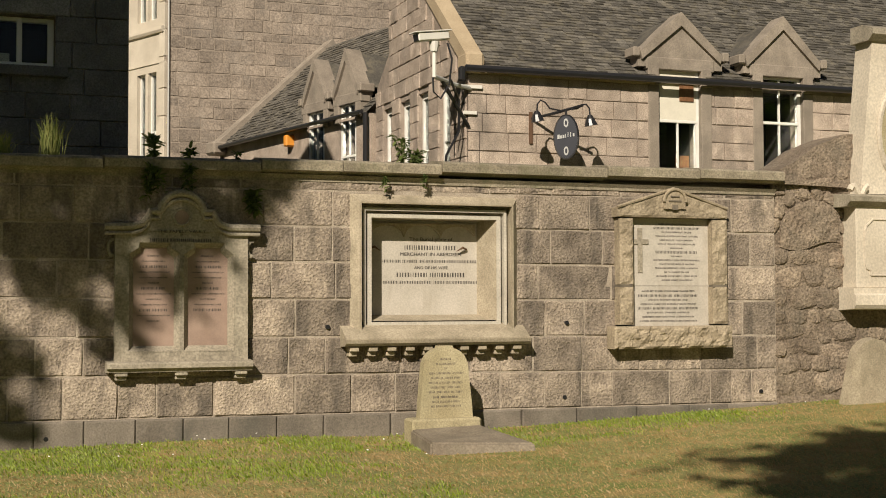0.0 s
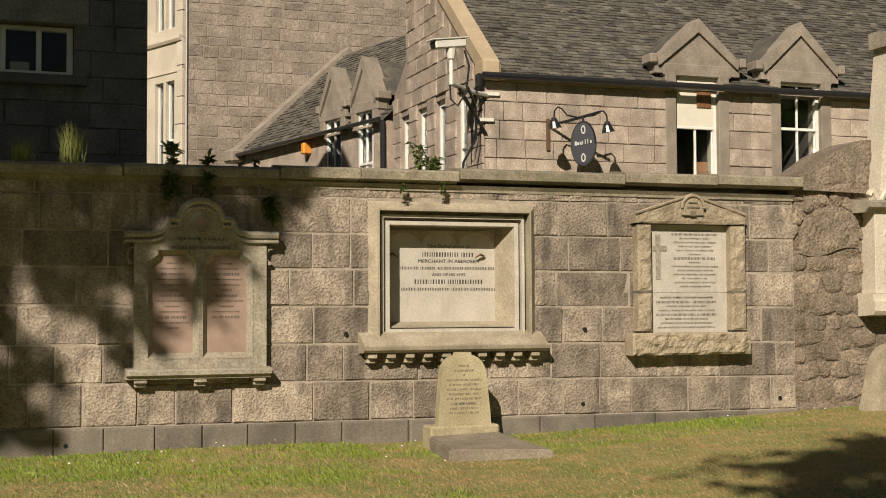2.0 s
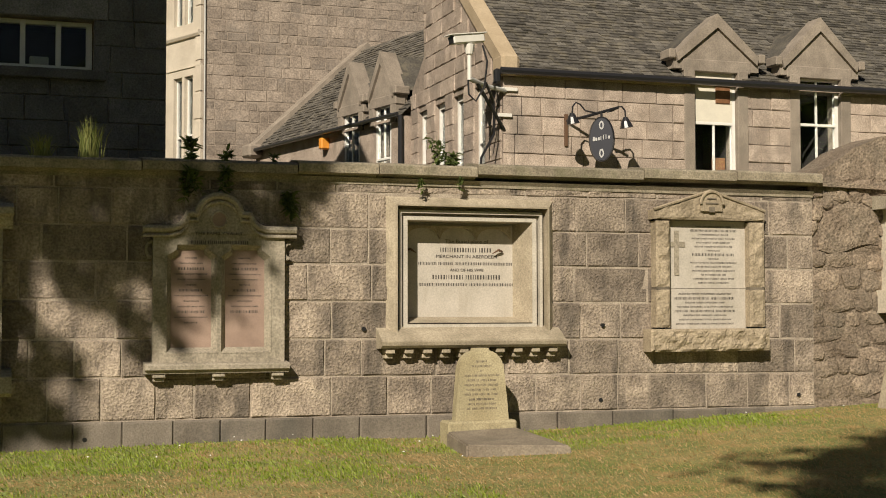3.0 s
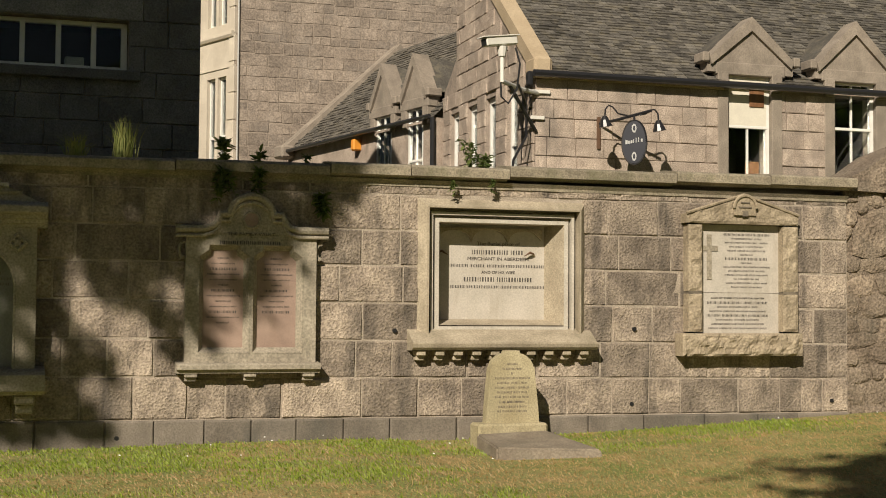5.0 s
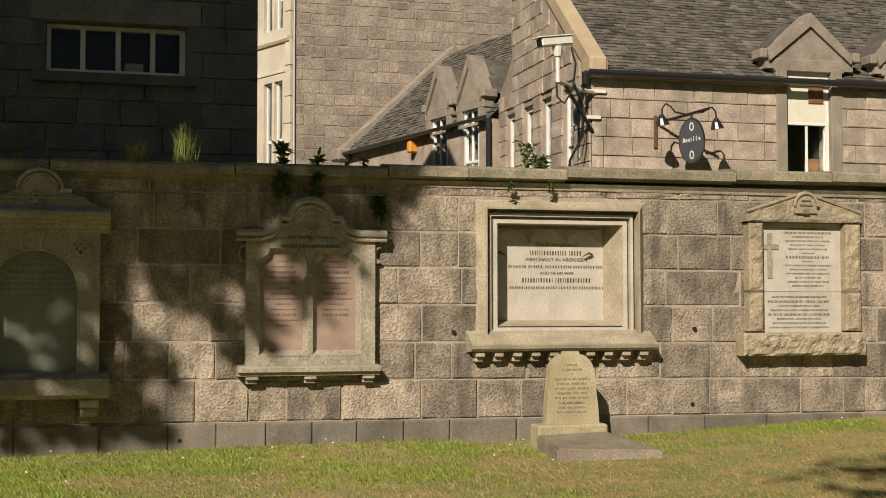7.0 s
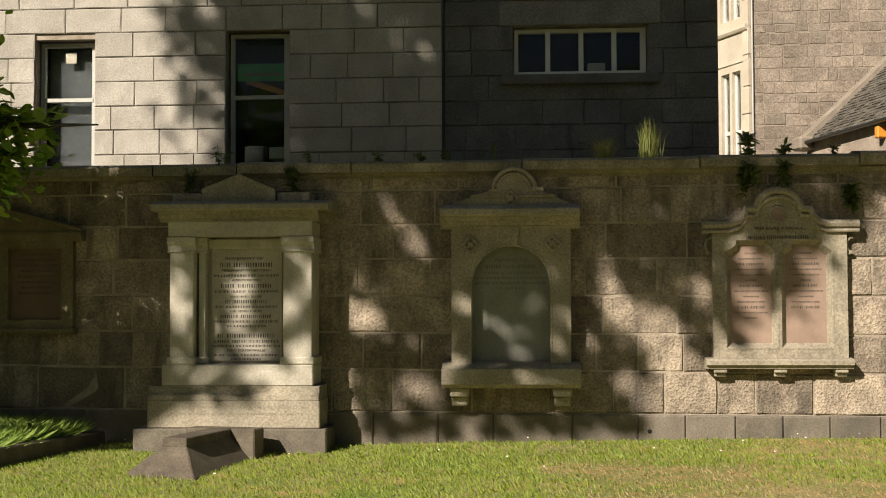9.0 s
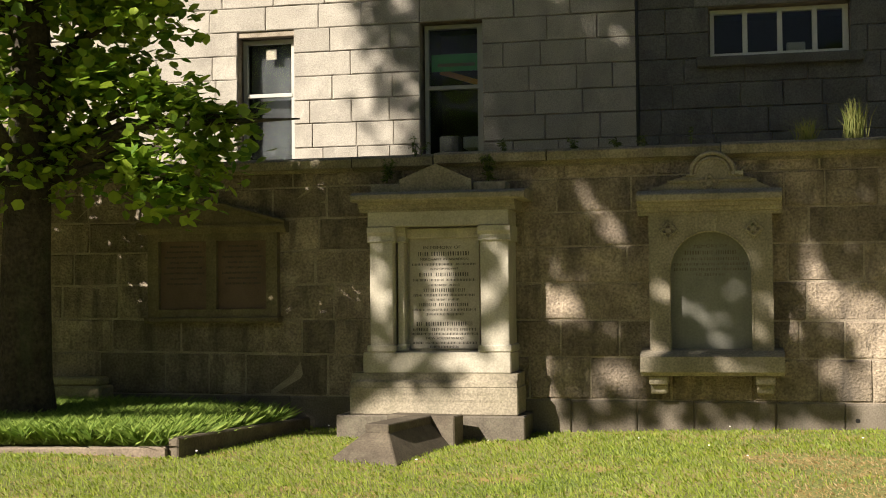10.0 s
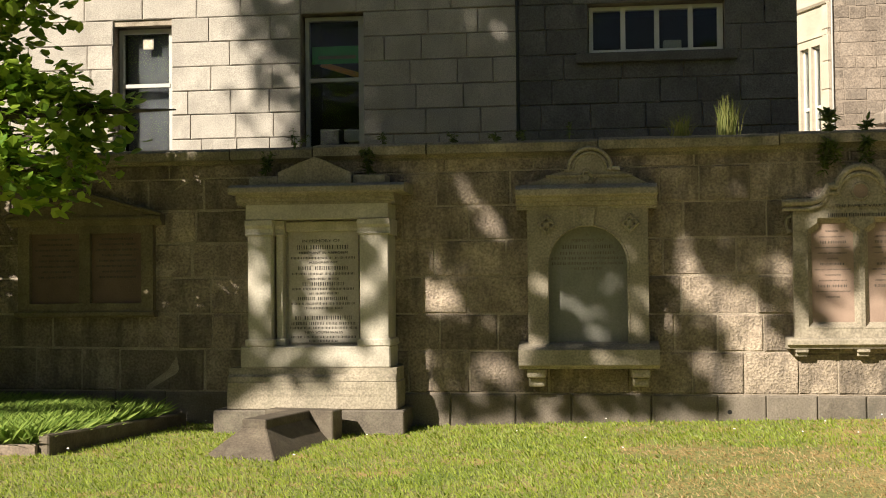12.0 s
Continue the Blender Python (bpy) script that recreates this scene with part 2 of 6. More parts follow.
def plate(outer, holes=(), y0=0.0, y1=-0.1, bm=None):
    """A slab upright in the xz plane, from y0 (back) to y1 (front), with openings."""
    bm = bm or bmesh.new()
    loops = [[Vector((x, z, 0)) for x, z in lp] for lp in (outer, *holes)]
    flat = [p for lp in loops for p in lp]
    from mathutils.geometry import tessellate_polygon
    tris = tessellate_polygon(loops)
    fr = [bm.verts.new((p.x, y1, p.y)) for p in flat]
    bk = [bm.verts.new((p.x, y0, p.y)) for p in flat]
    for t in tris:
        if len(set(t)) == 3:
            for ring in (fr, bk):
                try:
                    bm.faces.new([ring[i] for i in t])
                except ValueError:
                    pass
    k = 0
    for lp in loops:
        c = len(lp)
        for i in range(c):
            a, b = k + i, k + (i + 1) % c
            bm.faces.new((fr[a], fr[b], bk[b], bk[a]))
        k += c
    return bm


def moulding(profile, x0, x1, bm=None, ends=0.0):
    """A run along x of a profile of (y, z) points; ends: the profile's depth is returned at both ends."""
    bm = bm or bmesh.new()
    a = [bm.verts.new((x0 + ends * (-y), y, z)) for y, z in profile]
    b = [bm.verts.new((x1 - ends * (-y), y, z)) for y, z in profile]
    n = len(profile)
    for i in range(n):
        bm.faces.new((a[i], a[(i + 1) % n], b[(i + 1) % n], b[i]))
    bm.faces.new(a)
    bm.faces.new(b[::-1])
    return bm


def rect(x0, x1, z0, z1):
    return [(x0, z0), (x1, z0), (x1, z1), (x0, z1)]


def arc(cx, cz, r, a0, a1, n=12, rz=None):
    return [(cx + r * math.cos(radians(a0 + (a1 - a0) * i / n)), cz + (rz or r) * math.sin(radians(a0 + (a1 - a0) * i / n))) for i in range(n + 1)]


def tube(points, radii, sides=8, bm=None):
    bm = bm or bmesh.new()
    pts = [Vector(p) for p in points]
    radii = radii if isinstance(radii, (list, tuple)) else [radii] * len(pts)
    rings = []
    for i, p in enumerate(pts):
        d = (pts[min(i + 1, len(pts) - 1)] - pts[max(i - 1, 0)]).normalized()
        u = d.orthogonal().normalized() if not rings else (last - d * last.dot(d)).normalized()
        last = u
        w = d.cross(u)
        rings.append([bm.verts.new(p + radii[i] * (u * math.cos(2 * math.pi * k / sides) + w * math.sin(2 * math.pi * k / sides))) for k in range(sides)])
    for r0, r1 in zip(rings, rings[1:]):
        for k in range(sides):
            bm.faces.new((r0[k], r0[(k + 1) % sides], r1[(k + 1) % sides], r1[k]))
    bm.faces.new(rings[0][::-1])
    bm.faces.new(rings[-1])
    return bm


def disc(cx, cz, r, y0, y1, n=20, rz=None):
    return plate(arc(cx, cz, r, 0, 360 - 360 / n, n - 1, rz), (), y0, y1)


def rock(x0, x1, low, high, y, amount, cell=0.03, seed=0, back=0.0):
    """A rock-faced block: a front of small facets between two heights (functions of x), with straight worked edges."""
    bm = bmesh.new()
    nx = max(int((x1 - x0) / cell), 3)
    nz = max(int((high(x0 + (x1 - x0) / 2) - low(x0)) / cell), 3)
    g = []
    for i in range(nx + 1):
        x = x0 + (x1 - x0) * i / nx
        for j in range(nz + 1):
            z = low(x) + (high(x) - low(x)) * j / nz
            rim = i in (0, nx) or j in (0, nz)
            d = 0 if rim else noise.fractal(Vector((x * 9 + seed, z * 11, 0)), 1.0, 2.0, 4) * amount
            g.append(bm.verts.new((x, y - d - (0 if rim else amount * 0.6), z)))
    for i in range(nx):
        for j in range(nz):
            a = i * (nz + 1) + j
            bm.faces.new((g[a], g[a + nz + 1], g[a + nz + 2], g[a + 1]))
    loop = [g[i * (nz + 1)] for i in range(nx + 1)] + [g[nx * (nz + 1) + j] for j in range(1, nz + 1)] + [g[i * (nz + 1) + nz] for i in range(nx - 1, -1, -1)] + [g[j] for j in range(nz - 1, 0, -1)]
    bk = [bm.verts.new((v.co.x, back, v.co.z)) for v in loop]
    for i in range(len(loop)):
        k = (i + 1) % len(loop)
        bm.faces.new((loop[i], loop[k], bk[k], bk[i]))
    return bm


def raw(name, verts, faces, mat, parent=None):
    me = bpy.data.meshes.new(name)
    me.from_pydata([tuple(v) for v in verts], [], faces)
    me.materials.append(mat)
    me.update()
    ob = new(name, me)
    ob.parent = parent
    return ob


def unit_block(name, mat, seed, roughness):
    """A stone one unit wide and high and one deep, chamfered, with an uneven face."""
    rnd = random.Random(seed)
    bm = bmesh.new()
    us, vs = (-0.5, -0.482, -0.17, 0.17, 0.482, 0.5), (-0.5, -0.465, 0, 0.465, 0.5)
    grid = []
    for i, u in enumerate(us):
        for j, v in enumerate(vs):
            edge = i in (0, 5) or j in (0, 4)
            y = -0.76 if edge else -1 + (rnd.random() - 0.5) * roughness * 2
            grid.append(bm.verts.new((u + (0 if edge else rnd.uniform(-0.012, 0.012)), y, v)))
    for i in range(5):
        for j in range(4):
            bm.faces.new((grid[i * 5 + j], grid[(i + 1) * 5 + j], grid[(i + 1) * 5 + j + 1], grid[i * 5 + j + 1]))
    ring = [grid[i * 5] for i in range(6)] + [grid[25 + j] for j in range(1, 5)] + [grid[i * 5 + 4] for i in range(4, -1, -1)] + [grid[j] for j in range(3, 0, -1)]
    back = [bm.verts.new((v.co.x, 0, v.co.z)) for v in ring]
    for i in range(len(ring)):
        k = (i + 1) % len(ring)
        bm.faces.new((ring[i], ring[k], back[k], back[i]))
    return mesh_of(name, bm, mat)


def stones(parent, name, mat, origin, along, rows, x0, x1, widths, depth, openings=(), gap=0.012, uneven=0.3, seed=1, jitter=0.0):
    """Courses of single stones on a face: origin and unit direction of the face, rows of heights, openings as rectangles."""
    rnd = random.Random(seed)
    shapes = [unit_block(name, mat, seed * 10 + k, uneven) for k in range(6)]
    ax = Vector(along).normalized()
    back = Vector((0, 0, 1)).cross(ax)
    base = Matrix((ax, back, (0, 0, 1))).transposed().to_4x4()
    for z0, z1 in zip(rows, rows[1:]):
        free = [(x0, x1)]
        for a, b, lo, hi in openings:
            if min(z1, hi) - max(z0, lo) > 0.3 * (z1 - z0):
                nxt = []
                for s, e in free:
                    if b <= s or a >= e:
                        nxt.append((s, e))
                    else:
                        nxt += [(s, a)] * (a - s > 0.05) + [(b, e)] * (e - b > 0.05)
                free = nxt
        for s, e in free:
            x = s
            first = True
            while e - x > 1e-3:
                w = rnd.uniform(*widths) * (rnd.uniform(0.4, 1) if first else 1)
                first = False
                if e - x - w < widths[0] * 0.6:
                    w = e - x
                ob = new(name, rnd.choice(shapes))
                ob.parent = parent
                dz = rnd.uniform(-jitter, jitter)
                p = Vector(origin) + ax * (x + w / 2) + Vector((0, 0, (z0 + z1) / 2 + dz))
                ob.matrix_local = Matrix.Translation(p) @ base @ Matrix.Diagonal((max(w - gap, 0.02), depth * rnd.uniform(0.8, 1.2), max(z1 - z0 - gap, 0.02), 1))
                x += w


def lettering(parent, rows, y, mat, seed=3):
    """Lines of unreadable writing as rows of small plain bars: centre x, z, width, height, number of words."""
    rnd = random.Random(seed)
    for cx, z, w, h, words in rows:
        h *= 1.12 if h < 0.03 else 1.0
        bm = bmesh.new()
        cuts = sorted(rnd.uniform(0.15, 0.85) for _ in range(words - 1))
        marks = [0] + [c for i, c in enumerate(cuts) if i == 0 or c - cuts[i - 1] > 0.12] + [1]
        for a, b in zip(marks, marks[1:]):
            l, r = cx - w / 2 + a * w + h * 0.3, cx - w / 2 + b * w - h * 0.3
            while l < r - h * 0.2:
                k = h * rnd.choice((0.15, 0.24, 0.32))
                box(bm, l, l + k, y - 0.002, y + 0.001, z - h * 0.46, z + h * 0.46)
                l += k + h * 0.32
        part("writing", bm, mat, parent)["kind"] = "stuff"


def words(parent, text, cx, z, height, y, mat, width=None):
    """Readable writing, in the built-in font, as a mesh."""
    cu = bpy.data.curves.new("writing", "FONT")
    cu.body, cu.size, cu.align_x, cu.align_y, cu.extrude = text, height * 1.38, "CENTER", "CENTER", 0.002
    tmp = new("writing", cu)
    me = bpy.data.meshes.new_from_object(tmp.evaluated_get(bpy.context.evaluated_depsgraph_get()))
    bpy.data.objects.remove(tmp)
    me.materials.append(mat)
    wide = max(v.co.x for v in me.vertices) - min(v.co.x for v in me.vertices)
    ob = new("writing", me)
    ob.parent = parent
    ob["kind"] = "stuff"
    ob.matrix_local = pose(cx, y - 0.002, z, 90) @ Matrix.Diagonal(((width / wide) if width else 1, 1, 1, 1))
    return ob


# ---- ground ----
BASE = [(-40, 0.5), (-9, 0.5), (-6.8, 0.46), (-5.2, 0.38), (-3.3, 0.37), (-1.2, 0.42), (1.4, 0.45), (2.4, 0.42), (3.9, 0.46), (4.9, 0.5), (6.7, 0.58), (9, 0.66), (40, 0.9)]


def ground_z(x, y):
    z = float(np.interp(x, [p[0] for p in BASE], [p[1] for p in BASE]))
    yy = max(y, -60)
    fall = 0.036 * yy if yy < 0 else 0
    return z + fall + 0.025 * noise.noise(Vector((x * 0.6, y * 0.6, 0))) * (1 if yy < -0.3 else 0.3)


def build_ground():
    xs = [-3000, -300, -60] + [round(-20 + 0.25 * i, 3) for i in range(161)] + [60, 300, 3000]
    ys = [-3000, -300, -60, -30] + [round(-18 + 0.25 * i, 3) for i in range(75)] + [30, 300, 3000]
    verts = [(x, y, ground_z(x, y)) for x in xs for y in ys]
    n = len(ys)
    faces = [(i * n + j, (i + 1) * n + j, (i + 1) * n + j + 1, i * n + j + 1) for i in range(len(xs) - 1) for j in range(n - 1)]
    g = raw("ground", verts, faces, LAWN)
    tagged(g, "mown churchyard lawn with dry brown cuttings", "ground", kind="structure")


build_ground()


def blades(name, label, mat, count, area, height, spread, seed, zoff=0.0, where=None, wide=1.0):
    """A field of single grass blades, each a bent sliver."""
    rng = np.random.default_rng(seed)
    verts, faces = [], []
    x0, x1, y0, y1 = area
    made = 0
    while made < count:
        x, y = rng.uniform(x0, x1), rng.uniform(y0, y1)
        if where and not where(x, y, rng):
            made += 1
            continue
        z = ground_z(x, y) + zoff - 0.005
        h, a, lean = height * rng.uniform(0.5, 1.3), rng.uniform(0, 6.283), rng.uniform(0, spread) * height
        w = wide * (0.0022 + 0.0025 * rng.random())
        dx, dy = math.cos(a) * lean, math.sin(a) * lean
        i = len(verts)
        verts += [(x - w, y, z), (x + w, y, z), (x + dx * 0.4 + w * 0.7, y + dy * 0.4, z + h * 0.6), (x + dx, y + dy, z + h)]
        faces += [(i, i + 1, i + 2), (i, i + 2, i + 3)]
        made += 1
    ob = raw(name, verts, faces, mat)
    return tagged(ob, label, "grass", kind="stuff")


def lush(x, y, rng):
    return noise.noise(Vector((x * 0.5, y * 1.1, 7))) + 0.35 * noise.noise(Vector((x * 2.2, y * 3, 3))) + (0.5 if x < -1.5 else (0.05 if x < 2.0 else -0.38)) + (0.3 if y > -1.1 else (-0.3 if x > -1.2 and y < -1.5 else 0)) > rng.uniform(-0.25, 0.35)


def dry(x, y, rng):
    return not lush(x, y, rng)


# ---- churchyard wall ----
def cope_z(x):
    return 2.90 + 0.0125 * x if x > 0 else 2.90 + 0.006 * x


WALL_END = 6.70
wall = thing("wall_north", "tall granite churchyard wall of squared rough blocks", "wall", kind="structure")
bm = bmesh.new()
for a, b, lo, hi in ((-16, 2.14, -0.3, 2.75), (3.76, WALL_END, -0.3, 2.75), (2.14, 3.76, -0.3, 1.36), (2.14, 3.76, 2.6, 2.75)):
    box(bm, a, b, 0.0, 0.5, lo, hi)
box(bm, 2.14, 3.76, 0.34, 0.5, 1.36, 2.6)
part("wall_core", bm, MORTAR, wall)

cope = thing("coping", "projecting weathered stone coping along the wall top", "coping", kind="structure")
rnd = random.Random(5)
x = -16.0
while x < WALL_END + 0.02:
    w = min(rnd.uniform(0.75, 1.75), WALL_END + 0.06 - x)
    if WALL_END + 0.06 - x - w < 0.4:
        w = WALL_END + 0.06 - x
    z = cope_z(x + w / 2) + rnd.uniform(-0.006, 0.006)
    bm = moulding([(0.55, z - 0.12), (-0.03, z - 0.12), (-0.06, z - 0.10), (-0.12, z - 0.095), (-0.125, z - 0.02), (-0.10, z), (0.2, z + 0.04), (0.55, z)], x + 0.006, x + w - 0.006)
    part("coping_stone", bm, COPE, cope)
    x += w
    if w <= 0.01:
        break
bm2 = moulding([(0.3, 2.74), (-0.02, 2.74), (-0.02, 2.765), (-0.05, 2.80), (0.3, 2.80)], -16, WALL_END)
part("bed_course", bm2, COPE, cope)

# drain holes: proud black stubs stand in for their dark openings
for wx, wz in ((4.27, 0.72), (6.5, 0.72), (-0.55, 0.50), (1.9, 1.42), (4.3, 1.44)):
    hole = thing("weep_hole_stub", "black stub standing in for a dark drain hole", "pipe", "weep pipes in the wall")
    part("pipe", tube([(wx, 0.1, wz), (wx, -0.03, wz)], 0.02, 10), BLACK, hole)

# ---- rubble end of the wall ----
rub = thing("wall_rubble", "old irregular rubble wall with a blocked arch", "wall", kind="structure")
profile = [(6.70, -0.3), (13, -0.3), (13, 3.5), (9, 3.5), (7.62, 3.42), (7.25, 3.28), (6.98, 3.10), (6.80, 3.02), (6.70, 2.86)]
part("wall_core", plate(profile, (), 0.6, 0.03), RUBBLE, rub)


def boulder_mesh(seed):
    bm = bmesh.new()
    bmesh.ops.create_icosphere(bm, subdivisions=2, radius=0.5)
    for v in bm.verts:
        d = noise.noise(v.co * 2.3 + Vector((seed * 7, 0, 0)))
        v.co *= 1 + 0.35 * d
        v.co.x = max(-0.46, min(0.46, v.co.x * 1.25))
        v.co.z = max(-0.46, min(0.46, v.co.z * 1.25))
        v.co.y = max(-0.4, v.co.y)
    return mesh_of("stone", bm, RUBBLE)


boulders = [boulder_mesh(k) for k in range(6)]
rnd = random.Random(9)
z = 0.5
while z < 3.35:
    h = rnd.uniform(0.1, 0.24)
    x = 6.68
    while x < 9.4:
        w = rnd.uniform(0.13, 0.4)
        cx, cz = x + w / 2, z + h / 2 + rnd.uniform(-0.03, 0.03)
        top = np.interp(cx, [6.7, 6.98, 7.25, 7.62, 9], [2.9, 3.08, 3.24, 3.38, 3.45])
        inside_arch = 6.74 < cx < 7.5 and 2.2 < cz < 2.72
        if cz + h / 2 < top + 0.02 and not inside_arch:
            ob = new("stone", rnd.choice(boulders))
            ob.parent = rub
            ob.matrix_local = pose(cx, 0.05, cz, 0, rnd.uniform(-12, 12), 0) @ Matrix.Diagonal((w * 1.05, rnd.uniform(0.07, 0.13), h * 1.1, 1))
        x += w
    z += h
part("blocking_stone", rock(6.78, 7.52, lambda x: 2.22 + 0.05 * math.sin(x * 7), lambda x: 2.30 + 0.40 * math.sqrt(max(1 - ((x - 7.2) / 0.44) ** 2, 0.02)), 0.0, 0.014, 0.05, 4, 0.06), RUBBLE, rub, "large half-round boulder")
for k, (px, pz) in enumerate(arc(7.16, 2.29, 0.47, 15, 165, 7, 0.5)):
    ob = new("stone", boulders[k % 6])
    ob.parent = rub
    ob.matrix_local = pose(px, 0.04, pz, 0, -90 + 20 * k, 0) @ Matrix.Diagonal((0.13, 0.12, 0.2, 1))
part("capping_slab", plate([(6.72, 2.86), (7.60, 2.84), (7.60, 2.88), (6.74, 2.92)], (), 0.3, -0.05), RUBBLE, rub)


# ---- memorials on the wall ----
def scroll_memorial():
    t = thing("wall_memorial", "mural memorial with scrolled top and two pink panels", "memorial")
    hole_l = [(0.16, 1.27), (0.51, 1.27), (0.51, 2.03)] + [(0.475, 2.06), (0.45, 2.08), (0.445, 2.12), (0.23, 2.12), (0.225, 2.08), (0.20, 2.06), (0.16, 2.03)]
    hole_r = [(px + 0.47, pz) for px, pz in hole_l]
    part("slab", plate([(0, 1.12), (1.15, 1.12), (1.15, 2.30), (0, 2.30)], ([(0.335 + (px - 0.335) * 1.24, 1.69 + (pz - 1.69) * 1.1) for px, pz in hole_l], [(0.805 + (px - 0.805) * 1.24, 1.69 + (pz - 1.69) * 1.1) for px, pz in hole_r]), 0.0, -0.10), GREYSTONE, t)
    part("panel", bx(0.12, 0.55, -0.035, 0.0, 1.23, 2.15, 0), PINK, t, "pink granite inscription panel")
    part("panel", bx(0.60, 1.02, -0.035, 0.0, 1.23, 2.15, 0), PINK, t, "pink granite inscription panel")
    for hx in (0, 0.47):
        ring = [(p[0] + hx, p[1]) for p in hole_l]
        cx, cz = 0.335 + hx, 1.69
        bm = bmesh.new()
        outer = [bm.verts.new((cx + (px - cx) * 1.24, -0.103, cz + (pz - cz) * 1.1)) for px, pz in ring]
        inner = [bm.verts.new((px, -0.036, pz)) for px, pz in ring]
        lip = [bm.verts.new((cx + (px - cx) * 1.30, -0.103, cz + (pz - cz) * 1.125)) for px, pz in ring]
        for k in range(len(ring)):
            n = (k + 1) % len(ring)
            bm.faces.new((outer[k], outer[n], inner[n], inner[k]))
            bm.faces.new((lip[k], lip[n], outer[n], outer[k]))
        part("panel_splay", bm, GREYSTONE, t, "splayed stone surround")
    crest = [(-0.04, 2.26), (1.20, 2.26), (1.20, 2.30), (0.97, 2.31), (0.90, 2.33), (0.85, 2.38), (0.83, 2.43), (0.755, 2.43)] + arc(0.565, 2.40, 0.19, 8, 172, 14) + [(0.375, 2.43), (0.30, 2.43), (0.28, 2.38), (0.23, 2.33), (0.16, 2.31), (-0.04, 2.30)]
    part("crest", plate(crest, (), 0.0, -0.11), GREYSTONE, t)
    line = [(-0.09, -0.12, 2.295), (0.15, -0.12, 2.30), (0.23, -0.12, 2.325), (0.275, -0.12, 2.375), (0.295, -0.12, 2.43), (0.375, -0.12, 2.432)] + [(a, -0.12, b) for a, b in arc(0.565, 2.40, 0.195, 172, 8, 14)] + [(0.755, -0.12, 2.432), (0.835, -0.12, 2.43), (0.855, -0.12, 2.375), (0.90, -0.12, 2.325), (0.98, -0.12, 2.30), (1.25, -0.12, 2.30)]
    part("crest_moulding", tube(line, 0.034, 8), GREYSTONE, t)
    part("crest_bead", tube([(a, b - 0.004, c - 0.058) for a, b, c in line], 0.016, 8), GREYSTONE, t)
    part("roundel", disc(0.565, 2.385, 0.06, 0, -0.118), PINK, t, "round red granite boss")
    part("roundel_rim", tube([(a, -0.115, b) for a, b in arc(0.565, 2.385, 0.07, 0, 360, 20)], 0.012, 6), GREYSTONE, t)
    part("sill", moulding([(0, 1.05), (-0.15, 1.05), (-0.16, 1.075), (-0.19, 1.085), (-0.19, 1.12), (-0.17, 1.135), (0, 1.15)], -0.07, 1.18), GREYSTONE, t)
    for k in (0.055, 0.565, 1.085):
        b = part("bracket", bx(k - 0.055, k + 0.055, -0.14, 0, 1.015, 1.05, 0.006), GREYSTONE, t)
        part("bracket_foot", bx(k - 0.05, k + 0.05, -0.10, 0, 0.98, 1.015, 0.006), GREYSTONE, b)
    for sx in (-0.03, 1.18):
        part("scroll", tube([(sx + 0.03 * math.cos(a) * (1 - a / 14), -0.06, 2.18 - a * 0.02 + 0.03 * math.sin(a)) for a in [i * 0.6 for i in range(15)]], 0.014, 6), GREYSTONE, t)
    words(t, "THE FAMILY VAULT", 0.565, 2.26, 0.026, -0.112, LETTER, 0.42)
    words(t, "OF", 0.565, 2.23, 0.016, -0.10, WORNLETTER)
    lettering(t, [(0.565, 2.185, 0.56, 0.032, 3)], -0.104, LETTER, 8)
    for cx in (0.335, 0.805):
        lettering(t, [(cx, 2.05 - k * 0.047, w, h, n) for k, (w, h, n) in enumerate(((0.12, 0.014, 1), (0.22, 0.012, 2), (0.24, 0.022, 2), (0.29, 0.012, 4), (0.25, 0.012, 3), (0.1, 0.012, 1), (0.22, 0.02, 1), (0.3, 0.012, 4), (0.14, 0.012, 1), (0.24, 0.012, 3), (0.26, 0.022, 2), (0.29, 0.012, 4), (0.12, 0.012, 1))) if cx < 0.5 or k < 11], -0.035, LETTER, 4)


